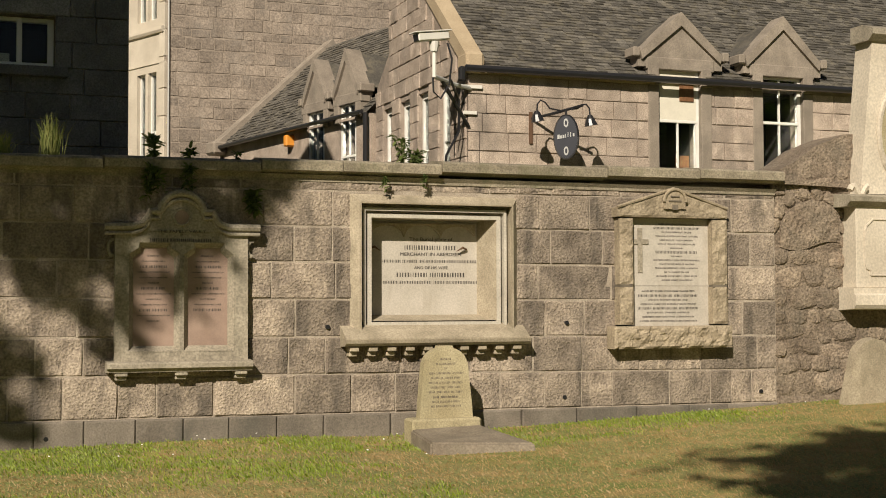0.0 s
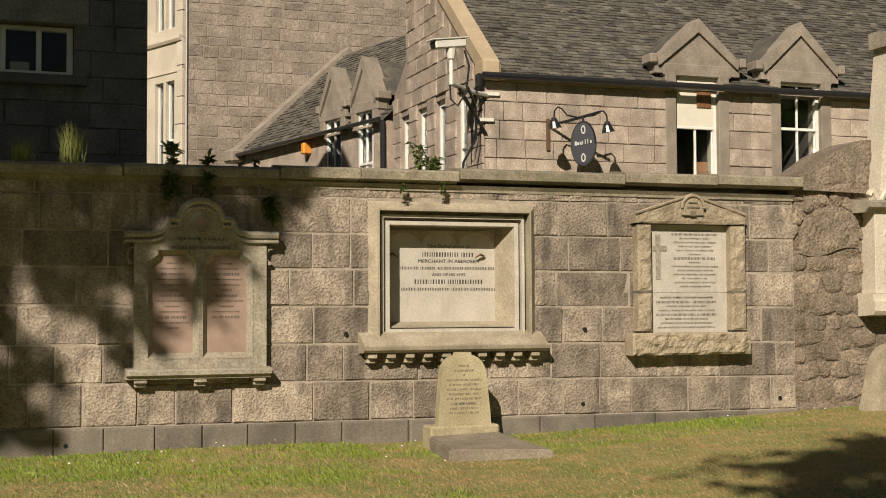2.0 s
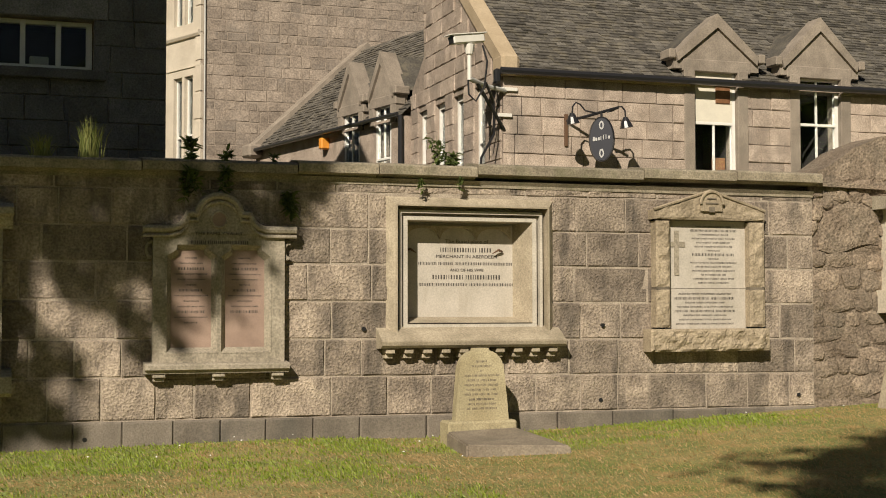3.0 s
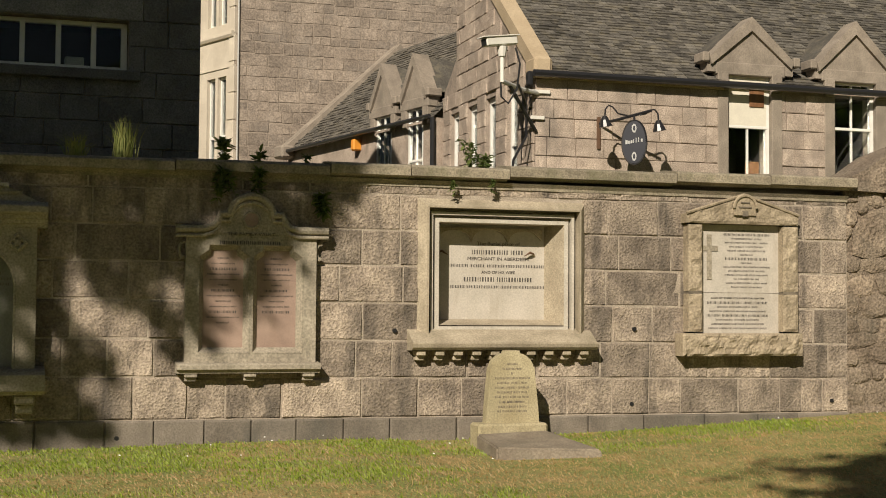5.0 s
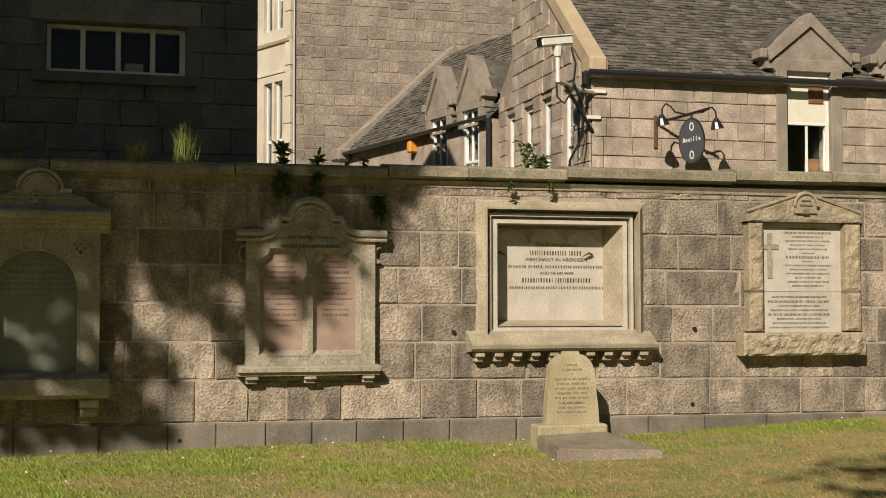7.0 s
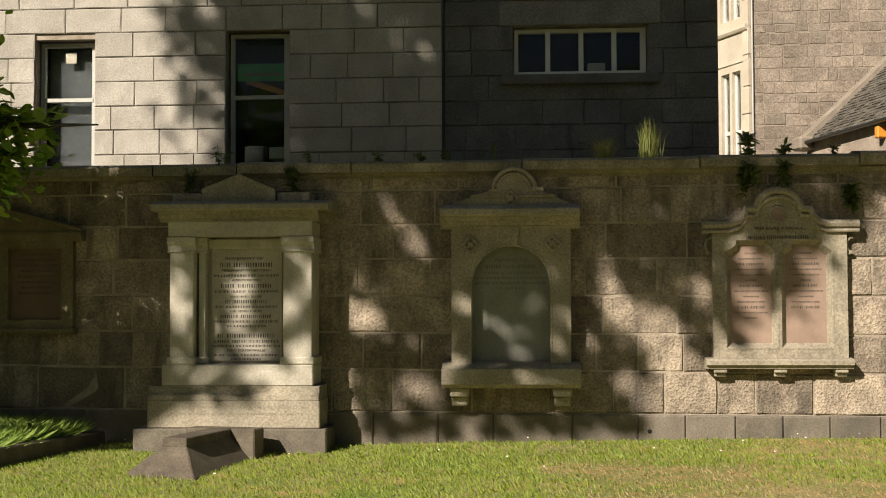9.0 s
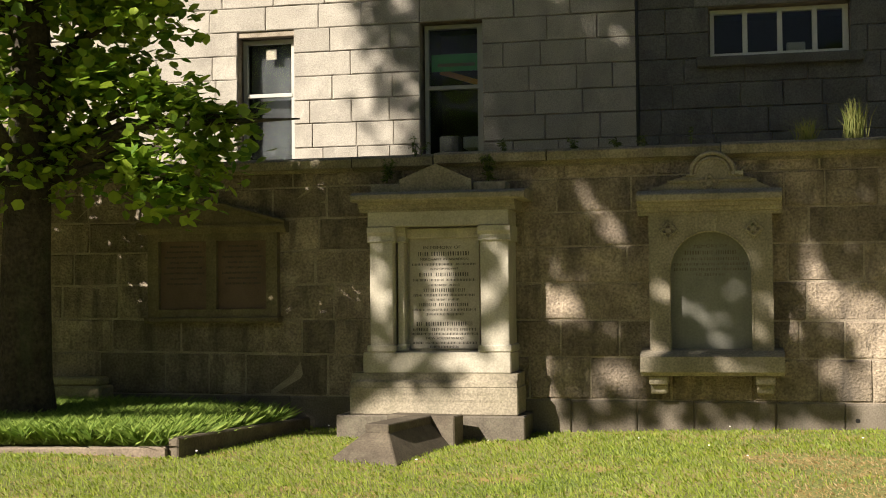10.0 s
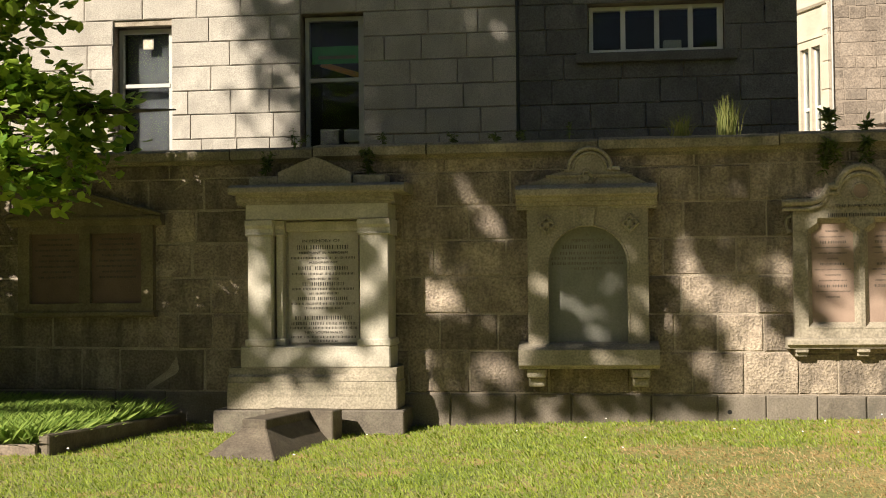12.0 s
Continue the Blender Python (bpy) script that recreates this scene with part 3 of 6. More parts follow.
def recessed_memorial():
    t = thing("wall_memorial", "large sandstone framed memorial recessed into the wall", "memorial")
    bm = bmesh.new()
    loops = []
    for x0, x1, z0, z1, y in ((2.095, 3.805, 1.34, 2.655, 0.02), (2.185, 3.715, 1.36, 2.565, -0.085), (2.205, 3.70, 1.37, 2.55, -0.085), (2.205, 3.70, 1.37, 2.55, 0.05)):
        loops.append([bm.verts.new((px, y, pz)) for px, pz in rect(x0, x1, z0, z1)])
    for r0, r1 in zip(loops, loops[1:]):
        for k in range(4):
            bm.faces.new((r0[k], r0[(k + 1) % 4], r1[(k + 1) % 4], r1[k]))
    part("outer_frame", bm, SAND, t, "chamfered sandstone outer moulding")
    part("frame_step", plate(rect(2.20, 3.705, 1.365, 2.555), (rect(2.243, 3.668, 1.40, 2.512),), 0.14, 0.05), SAND, t)
    part("frame_bead", plate(rect(2.238, 3.672, 1.39, 2.517), (rect(2.262, 3.645, 1.42, 2.49),), 0.14, -0.015), LIGHTSTONE, t, "pale raised fillet")
    part("frame_hollow", plate(rect(2.255, 3.65, 1.41, 2.495), (rect(2.292, 3.612, 1.43, 2.455),), 0.19, 0.075), SAND, t)
    part("frame_inner", plate(rect(2.288, 3.617, 1.42, 2.46), (rect(2.325, 3.575, 1.46, 2.425),), 0.19, 0.0), LIGHTSTONE, t, "pale inner fillet")
    bm = bmesh.new()
    o, i = [(2.325, 0.01, 1.47), (3.575, 0.01, 1.47), (3.575, 0.01, 2.43), (2.325, 0.01, 2.43)], [(2.35, 0.27, 1.525), (3.47, 0.27, 1.525), (3.47, 0.27, 2.42), (2.35, 0.27, 2.42)]
    vo, vi = [bm.verts.new(p) for p in o], [bm.verts.new(p) for p in i]
    for k in range(4):
        bm.faces.new((vo[k], vo[(k + 1) % 4], vi[(k + 1) % 4], vi[k]))
    part("reveal", bm, SAND, t)
    part("panel", bx(2.34, 3.52, 0.26, 0.29, 1.50, 2.43, 0), PALE, t, "pale inscription panel with dark lettering")
    tracery = [(2.37, 2.39), (2.37, 2.28)] + arc(2.55, 2.28, 0.16, 180, 0, 8, 0.09)[1:-1] + [(2.72, 2.26)] + arc(2.9, 2.28, 0.17, 180, 0, 8, 0.1)[1:-1] + [(3.09, 2.26)] + arc(3.26, 2.28, 0.16, 180, 0, 8, 0.09)[1:-1] + [(3.44, 2.28), (3.44, 2.39)]
    part("tracery", plate(tracery, (), 0.26, 0.22), SAND, t)
    part("sloping_sill", moulding([(0.12, 1.30), (-0.2, 1.30), (-0.2, 1.315), (-0.08, 1.395), (0.02, 1.44), (0.12, 1.475), (0.24, 1.515), (0.24, 1.3)], 2.02, 3.83, ends=0.0), SAND, t)
    part("sill", moulding([(0, 1.24), (-0.17, 1.245), (-0.2, 1.27), (-0.21, 1.302), (0, 1.302)], 2.02, 3.84), SAND, t)
    for k in range(10):
        cx = 2.115 + k * 0.1785
        b = part("bracket", bx(cx - 0.04, cx + 0.045, -0.15, 0, 1.195, 1.24, 0.006), SAND, t)
        part("bracket_foot", bx(cx - 0.037, cx + 0.042, -0.10, 0, 1.15, 1.195, 0.006), SAND, b)
    for cx, s in ((2.37, 1), (3.36, -1)):
        part("iron_leaf", tube([(cx, 0.24, 2.15), (cx + s * 0.05, 0.21, 2.165), (cx + s * 0.11, 0.22, 2.13)], [0.009, 0.013, 0.003], 6), RUST, t, "rusted iron leaf hook")
    words(t, "The Burial place of", 3.001, 2.243, 0.036, 0.26, WORNLETTER, 0.44)
    lettering(t, [(3.001, 2.163, 0.56, 0.046, 2)], 0.26, LETTER, 6)
    words(t, "MERCHANT IN ABERDEEN", 3.001, 2.099, 0.032, 0.26, LETTER, 0.62)
    lettering(t, [(3.001, 2.032, 0.99, 0.03, 7)], 0.26, LETTER, 7)
    words(t, "AND OF HIS WIFE", 3.001, 1.97, 0.028, 0.26, LETTER, 0.34)
    lettering(t, [(3.001, 1.903, 0.72, 0.046, 2), (3.001, 1.832, 0.98, 0.03, 7)], 0.26, LETTER, 11)


def pediment_memorial():
    t = thing("wall_memorial", "rock-faced granite memorial with white panel and cross", "memorial")
    part("pediment", rock(4.80, 6.05, lambda x: 2.475, lambda x: 2.565 + 0.19 * (1 - abs(x - 5.43) / 0.63), -0.13, 0.016, 0.028, 3), ROCKFACE, t)
    part("pediment_moulding", tube([(4.80, -0.14, 2.57), (5.43, -0.14, 2.765), (6.05, -0.14, 2.575)], 0.016, 6), ROCKFACE, t)
    part("medallion", plate([(5.31, 2.56)] + [(5.55, 2.56)] + arc(5.43, 2.63, 0.12, 0, 180, 14), (), 0, -0.165), ROCKFACE, t)
    part("medallion_rim", tube([(a, -0.17, b) for a, b in arc(5.43, 2.63, 0.125, 0, 180, 14)], 0.016, 6), ROCKFACE, t)
    for k, (w, h) in enumerate(((0.05, 0.012), (0.07, 0.012), (0.03, 0.05))):
        part("monogram", bx(5.43 - w, 5.43 + w, -0.175, -0.16, 2.69 - k * 0.045 - h, 2.69 - k * 0.045, 0), WORNLETTER, t)
    for x0, x1 in ((4.83, 4.98), (5.88, 6.05)):
        part("pier_block", rock(x0, x1, lambda x: 1.81, lambda x: 2.46, -0.12, 0.016, 0.025, x0), ROCKFACE, t)
        part("pier_block", rock(x0, x1, lambda x: 1.415, lambda x: 1.785, -0.12, 0.016, 0.025, x0 + 5), ROCKFACE, t)
        part("pier_joint", bx(x0 + 0.004, x1 - 0.004, -0.12, 0, 1.78, 1.815, 0), WORNLETTER, t)
    part("upper_panel", bx(4.97, 5.89, -0.035, 0, 1.80, 2.47, 0), PALE, t, "white marble panel with cross")
    part("lower_panel", bx(4.97, 5.89, -0.033, 0, 1.40, 1.796, 0), PALE, t, "white marble panel")
    part("cross", plate([(5.075, 1.93), (5.125, 1.93), (5.125, 2.21), (5.195, 2.21), (5.195, 2.26), (5.125, 2.26), (5.125, 2.37), (5.075, 2.37), (5.075, 2.26), (5.005, 2.26), (5.005, 2.21), (5.075, 2.21)], (), -0.03, -0.045), GREYSTONE, t, "grey relief cross")
    part("base_block", rock(4.74, 6.07, lambda x: 1.18, lambda x: 1.40, -0.17, 0.034, 0.022, 9), ROCKFACE, t)
    lettering(t, [(5.52, 2.415 - k * 0.04, w, h, n) for k, (w, h, n) in enumerate(((0.42, 0.014, 4), (0.54, 0.022, 3), (0.36, 0.016, 3), (0.5, 0.016, 5), (0.4, 0.016, 4), (0.44, 0.016, 5), (0.16, 0.014, 1), (0.5, 0.026, 3), (0.14, 0.014, 1), (0.54, 0.016, 4), (0.42, 0.016, 3), (0.5, 0.016, 4), (0.3, 0.016, 3), (0.48, 0.016, 4), (0.36, 0.016, 3)))] , -0.035, LETTER, 2)
    words(t, "ALSO BY THEIR YOUNGER DAUGHTER", 5.42, 1.745, 0.018, -0.033, LETTER, 0.6)
    lettering(t, [(5.42, 1.70 - k * 0.042, w, h, n) for k, (w, h, n) in enumerate(((0.7, 0.024, 4), (0.46, 0.016, 4), (0.64, 0.016, 6), (0.7, 0.022, 4), (0.5, 0.016, 3), (0.6, 0.016, 4), (0.66, 0.016, 6)))], -0.033, LETTER, 5)


def pillared_memorial():
    t = thing("pillared_memorial", "tall pale stone memorial with pilasters and cornice", "memorial")
    part("step", bx(-5.0, -3.32, -0.52, 0, 0.2, 0.555, 0.012), DARKSTONE, t)
    part("plinth", bx(-4.89, -3.385, -0.47, 0, 0.555, 0.80, 0.01), GREYSTONE, t, "grimy lower plinth with worn lettering")
    part("plinth_slope", moulding([(0, 0.80), (-0.47, 0.80), (-0.465, 0.84), (-0.43, 0.86), (-0.42, 0.915), (0, 0.915)], -4.88, -3.395, ends=0.0), GREYSTONE, t)
    part("pedestal", bx(-4.78, -3.45, -0.42, 0, 0.915, 1.10, 0.01), LIGHTSTONE, t)
    for x0, x1, d in ((-4.715, -4.505, -0.40), (-3.715, -3.465, -0.40), (-4.485, -4.425, -0.30)):
        p = part("pilaster", bx(x0, x1, d, 0, 1.10, 2.075, 0.006), LIGHTSTONE, t)
        part("pilaster_base", bx(x0 - 0.025, x1 + 0.025, d - 0.025, 0, 1.10, 1.165, 0.01), LIGHTSTONE, p)
        part("capital", moulding([(-0.01, 2.07), (d - 0.008, 2.07), (d - 0.018, 2.08), (d - 0.006, 2.095), (d - 0.006, 2.13), (d - 0.03, 2.16), (d - 0.03, 2.206), (-0.01, 2.206)], x0 - 0.018, x1 + 0.018), LIGHTSTONE, p)
    part("body", bx(-4.70, -3.47, -0.18, 0, 1.05, 2.3, 0.004), LIGHTSTONE, t)
    part("panel", bx(-4.40, -3.76, -0.205, -0.17, 1.12, 2.13, 0.006), PALE, t, "white panel with dark lettering")
    part("panel_head", bx(-4.45, -3.73, -0.25, -0.17, 2.11, 2.20, 0.01), LIGHTSTONE, t)
    part("frieze", bx(-4.73, -3.46, -0.41, 0, 2.21, 2.345, 0.006), LIGHTSTONE, t)
    part("cornice_bed", moulding([(0, 2.34), (-0.42, 2.34), (-0.42, 2.365), (-0.445, 2.37), (-0.45, 2.40), (-0.475, 2.405), (-0.48, 2.43), (0, 2.43)], -4.80, -3.40), GREYSTONE, t)
    part("cornice", moulding([(0, 2.43), (-0.53, 2.43), (-0.545, 2.445), (-0.545, 2.485), (-0.53, 2.495), (-0.46, 2.515), (0, 2.53)], -4.85, -3.30), GREYSTONE, t)
    part("pediment", plate([(-4.45, 2.52), (-3.80, 2.52), (-3.80, 2.62), (-4.12, 2.765), (-4.45, 2.63)], (), -0.05, -0.35), GREYSTONE, t)
    part("attic_block", bx(-4.73, -4.46, -0.3, -0.05, 2.52, 2.60, 0.008), GREYSTONE, t)
    part("attic_block", bx(-3.79, -3.50, -0.3, -0.05, 2.52, 2.60, 0.008), GREYSTONE, t)
    y = -0.205
    words(t, "IN MEMORY OF", -4.10, 2.025, 0.026, y, LETTER, 0.34)
    lettering(t, [(-4.08, 1.97, 0.5, 0.04, 2)], y, LETTER, 1)
    words(t, "MERCHANT IN ABERDEEN", -4.08, 1.92, 0.022, y, LETTER, 0.44)
    lettering(t, [(-4.08, 1.875, 0.6, 0.02, 7)], y, LETTER, 2)
    words(t, "ALSO OF HIS WIFE", -4.08, 1.835, 0.018, y, LETTER, 0.26)
    lettering(t, [(-4.08, 1.785, 0.48, 0.036, 2), (-4.08, 1.735, 0.58, 0.02, 7), (-4.08, 1.69, 0.3, 0.018, 4), (-4.08, 1.645, 0.4, 0.034, 2), (-4.08, 1.6, 0.58, 0.02, 6), (-4.08, 1.56, 0.3, 0.018, 3), (-4.08, 1.515, 0.48, 0.032, 3), (-4.08, 1.47, 0.6, 0.02, 5), (-4.08, 1.43, 0.36, 0.02, 4), (-4.08, 1.345, 0.54, 0.038, 2), (-4.08, 1.295, 0.6, 0.024, 4), (-4.08, 1.255, 0.62, 0.02, 5)], y, LETTER, 3)
    words(t, "NEW SOUTH WALES", -4.08, 1.215, 0.022, y, LETTER, 0.34)
    lettering(t, [(-4.08, 1.175, 0.6, 0.02, 6), (-4.08, 1.14, 0.28, 0.02, 3)], y, LETTER, 4)
    lettering(t, [(-4.12, 0.74, 1.1, 0.03, 6), (-4.12, 0.68, 1.2, 0.02, 7)], -0.47, GREYSTONE, 4)


def rosette(parent, cx, cz, r, y):
    ob = part("rosette", disc(cx, cz, r * 0.4, y + 0.01, y - 0.03, 12), GREYSTONE, parent)
    part("rosette_rim", tube([(cx + r * 1.25 * math.cos(radians(90 * k)), y - 0.012, cz + r * 1.25 * math.sin(radians(90 * k))) for k in range(5)], 0.011, 6), GREYSTONE, ob)
    for k in range(4):
        a = radians(90 * k)
        part("petal", tube([(px, y - 0.014, pz) for px, pz in arc(cx + 0.55 * r * math.cos(a), cz + 0.55 * r * math.sin(a), r * 0.38, 0, 360, 10)], 0.012, 6), GREYSTONE, ob)


def arched_memorial():
    t = thing("wall_memorial", "grey stone memorial with round-arched panel on brackets", "memorial")
    hole = [(-2.11, 1.10), (-1.39, 1.10), (-1.39, 1.78)] + arc(-1.75, 1.78, 0.36, 4, 176, 16) + [(-2.11, 1.78)]
    part("slab", plate(rect(-2.27, -1.23, 1.08, 2.28), (hole,), 0.0, -0.20), GREYSTONE, t)
    part("panel", bx(-2.15, -1.35, -0.07, 0, 1.08, 2.18, 0), SLATEPANEL, t, "grey arched inscription panel")
    part("arch_rim", tube([(-2.10, -0.195, 1.1)] + [(a, -0.195, b) for a, b in [(-2.10, 1.78)] + arc(-1.75, 1.78, 0.35, 176, 4, 16) + [(-1.40, 1.78), (-1.40, 1.1)]], 0.012, 6), GREYSTONE, t)
    part("keystone", plate([(-1.79, 2.12), (-1.70, 2.12), (-1.675, 2.275), (-1.815, 2.275)], (), 0, -0.225), GREYSTONE, t)
    part("cornice", moulding([(0, 2.27), (-0.215, 2.27), (-0.215, 2.295), (-0.24, 2.30), (-0.245, 2.335), (-0.275, 2.34), (-0.28, 2.37), (-0.325, 2.378), (-0.335, 2.39), (-0.335, 2.435), (-0.32, 2.45), (-0.25, 2.48), (0, 2.49)], -2.36, -1.15), GREYSTONE, t)
    crest = [(-2.33, 2.46), (-1.17, 2.46), (-1.35, 2.545), (-1.35, 2.565), (-1.50, 2.60)] + arc(-1.72, 2.61, 0.16, 0, 180, 14) + [(-1.94, 2.60), (-2.10, 2.565), (-2.10, 2.55)]
    part("crest", plate(crest, (), 0, -0.2), GREYSTONE, t)
    for r, w in ((0.185, 0.018), (0.145, 0.012)):
        part("crest_moulding", tube([(a, -0.205, b) for a, b in [(-1.94, 2.61)] + arc(-1.72, 2.61, r, 180, 0, 14) + [(-1.50, 2.61)]], w, 6), GREYSTONE, t)
    part("crest_end", bx(-1.56, -1.46, -0.22, 0, 2.60, 2.635, 0.006), LIGHTSTONE, t)
    part("crest_step", moulding([(0, 2.545), (-0.22, 2.545), (-0.23, 2.565), (0, 2.57)], -2.10, -1.36), GREYSTONE, t)
    for cx, cz in ((-2.10, 2.135), (-1.385, 2.14)):
        rosette(t, cx, cz, 0.062, -0.20)
    rosette(t, -1.75, 2.535, 0.065, -0.20)
    part("shelf", moulding([(0, 0.89), (-0.27, 0.89), (-0.28, 0.91), (-0.33, 0.925), (-0.33, 1.055), (-0.28, 1.08), (-0.21, 1.10), (0, 1.12)], -2.35, -1.15), GREYSTONE, t)
    for x0, x1 in ((-2.285, -2.12), (-1.39, -1.225)):
        b = part("bracket", bx(x0, x1, -0.24, 0, 0.81, 0.89, 0.012), GREYSTONE, t)
        part("bracket_foot", bx(x0 + 0.01, x1 - 0.01, -0.17, 0, 0.73, 0.81, 0.012), GREYSTONE, b)
    y = -0.07
    words(t, "IN", -1.75, 2.05, 0.02, y, WORNLETTER)
    words(t, "MEMORY OF", -1.75, 2.0, 0.028, y, WORNLETTER, 0.28)
    lettering(t, [(-1.75, 1.945, 0.46, 0.036, 2), (-1.75, 1.89, 0.5, 0.024, 4), (-1.75, 1.845, 0.66, 0.02, 7), (-1.75, 1.80, 0.64, 0.022, 7), (-1.75, 1.755, 0.26, 0.02, 3)], y, WORNLETTER, 5)


def tablet_memorial():
    t = thing("wall_memorial", "low pedimented memorial with two dark panels", "memorial")
    part("frame", plate(rect(-6.98, -5.69, 1.40, 2.21), (rect(-6.87, -6.39, 1.49, 2.13), rect(-6.29, -5.80, 1.49, 2.13)), 0, -0.09), TABLETSTONE, t)
    part("panel", bx(-6.90, -6.36, -0.035, 0, 1.46, 2.16, 0), REDPANEL, t, "dark inscription panel")
    part("panel", bx(-6.32, -5.77, -0.035, 0, 1.46, 2.16, 0), REDPANEL, t, "dark inscription panel")
    part("cornice", moulding([(0, 2.20), (-0.1, 2.20), (-0.12, 2.23), (-0.15, 2.25), (-0.15, 2.275), (0, 2.28)], -7.07, -5.60), TABLETSTONE, t)
    part("pediment", plate([(-7.07, 2.27), (-5.60, 2.27), (-5.60, 2.30), (-6.34, 2.50), (-7.07, 2.30)], (), 0, -0.12), TABLETSTONE, t)
    part("raking_moulding", tube([(-7.07, -0.13, 2.295), (-6.34, -0.13, 2.495), (-5.60, -0.13, 2.295)], 0.022, 6), TABLETSTONE, t)
    part("sill", moulding([(0, 1.36), (-0.11, 1.36), (-0.13, 1.38), (-0.13, 1.41), (0, 1.42)], -7.0, -5.67), TABLETSTONE, t)
    for cx in (-6.63, -6.045):
        lettering(t, [(cx, 2.08 - k * 0.05, 0.36 + 0.06 * ((k * 7) % 3 - 1), 0.018, 3 + k % 3) for k in range(8)], -0.035, LETTER, 6)


def white_memorial():
    t = thing("wall_memorial", "tall cream-white memorial with obelisk-shaped upper part", "memorial")
    part("base_moulding", moulding([(0.1, 1.54), (-0.24, 1.56), (-0.27, 1.60), (-0.27, 1.70), (-0.24, 1.72), (-0.24, 1.78), (0.1, 1.79)], 7.50, 9.35), CREAM, t)
    part("pedestal", bx(7.57, 9.28, -0.2, 0.1, 1.78, 2.64, 0.006), CREAM, t)
    notch = [(7.75, 1.91), (9.1, 1.91), (9.1, 2.5), (7.78, 2.5), (7.75, 2.47), (7.70, 2.43), (7.68, 2.38), (7.68, 2.03), (7.70, 1.98), (7.75, 1.96)]
    part("panel_rim", tube([(a, -0.205, b) for a, b in notch + notch[:1]], 0.012, 6), CREAM, t)
    part("cornice", moulding([(0.1, 2.63), (-0.22, 2.63), (-0.25, 2.66), (-0.29, 2.68), (-0.30, 2.73), (-0.22, 2.76), (0.1, 2.78)], 7.44, 9.42), GREYSTONE, t)
    side = [(7.66, 2.77), (7.68, 2.95), (7.71, 3.26), (7.77, 3.8), (7.84, 4.42)]
    up = side + [(9.0, 4.42)] + [(16.84 - a, b) for a, b in side[::-1][1:]]
    part("shaft", plate(up, (), 0.1, -0.17), CREAM, t)
    part("scroll", tube([(7.50 + i * 0.025, -0.2, 2.80 + 0.05 * math.sin(i * 0.9)) for i in range(10)], 0.035, 6), CREAM, t)
    part("medallion", disc(8.42, 3.42, 0.5, -0.1, -0.185, 24, 0.62), YELLOWSTONE, t, "oval tan medallion")
    part("medallion_rim", tube([(a, -0.18, b) for a, b in arc(8.42, 3.42, 0.52, 0, 360, 24, 0.64)], 0.03, 6), CREAM, t)
    part("cap", moulding([(0.1, 4.40), (-0.2, 4.40), (-0.27, 4.46), (-0.27, 4.52), (-0.1, 4.58), (0.1, 4.58)], 7.77, 9.07), GREYSTONE, t)


scroll_memorial()
recessed_memorial()
pediment_memorial()
pillared_memorial()
arched_memorial()
tablet_memorial()
white_memorial()


# ---- stones on the grass ----
def small_headstone():
    t = thing("headstone", "small yellowed round-shouldered headstone on a low base", "headstone")
    y0, y1 = -0.40, -0.50
    part("stone", plate([(2.615, 0.58), (3.125, 0.58), (3.115, 0.72), (3.075, 1.10)] + arc(2.865, 1.08, 0.205, 5, 60, 5, 0.16) + [(2.94, 1.225), (2.93, 1.25), (2.80, 1.25), (2.79, 1.225)] + arc(2.865, 1.08, 0.205, 120, 175, 5, 0.16) + [(2.655, 1.10), (2.622, 0.72)], (), y0, y1), YELLOWSTONE, t)
    part("base", bx(2.52, 3.18, -0.58, -0.33, 0.34, 0.605, 0.02), YELLOWSTONE, t)
    lettering(t, [(2.865, 1.13 - k * 0.042, w, 0.018, n) for k, (w, n) in enumerate(((0.12, 1), (0.2, 3), (0.04, 1), (0.34, 2), (0.3, 3), (0.34, 4), (0.3, 4), (0.34, 5), (0.18, 3)))] + [(2.865, 0.71 + k * 0.04, 0.3 - k * 0.02, 0.018, 4) for k in range(3)], y1, WORNLETTER, 3)


def ledger():
    t = thing("ledger_slab", "sloping worn grey slab lying before the headstone", "stone")
    bm = bmesh.new()
    vs = [bm.verts.new(p) for p in ((2.5, -0.58, 0.52), (3.16, -0.58, 0.54), (3.30, -1.46, 0.455), (2.45, -1.24, 0.47), (2.5, -0.58, 0.2), (3.16, -0.58, 0.2), (3.34, -1.50, 0.2), (2.43, -1.27, 0.2))]
    for q in ((0, 1, 2, 3), (4, 7, 6, 5), (0, 4, 5, 1), (1, 5, 6, 2), (2, 6, 7, 3), (3, 7, 4, 0)):
        bm.faces.new([vs[i] for i in q])
    bmesh.ops.bevel(bm, geom=bm.edges[:], offset=0.015, segments=2, affect="EDGES")
    part("slab", bm, LEDGER, t)


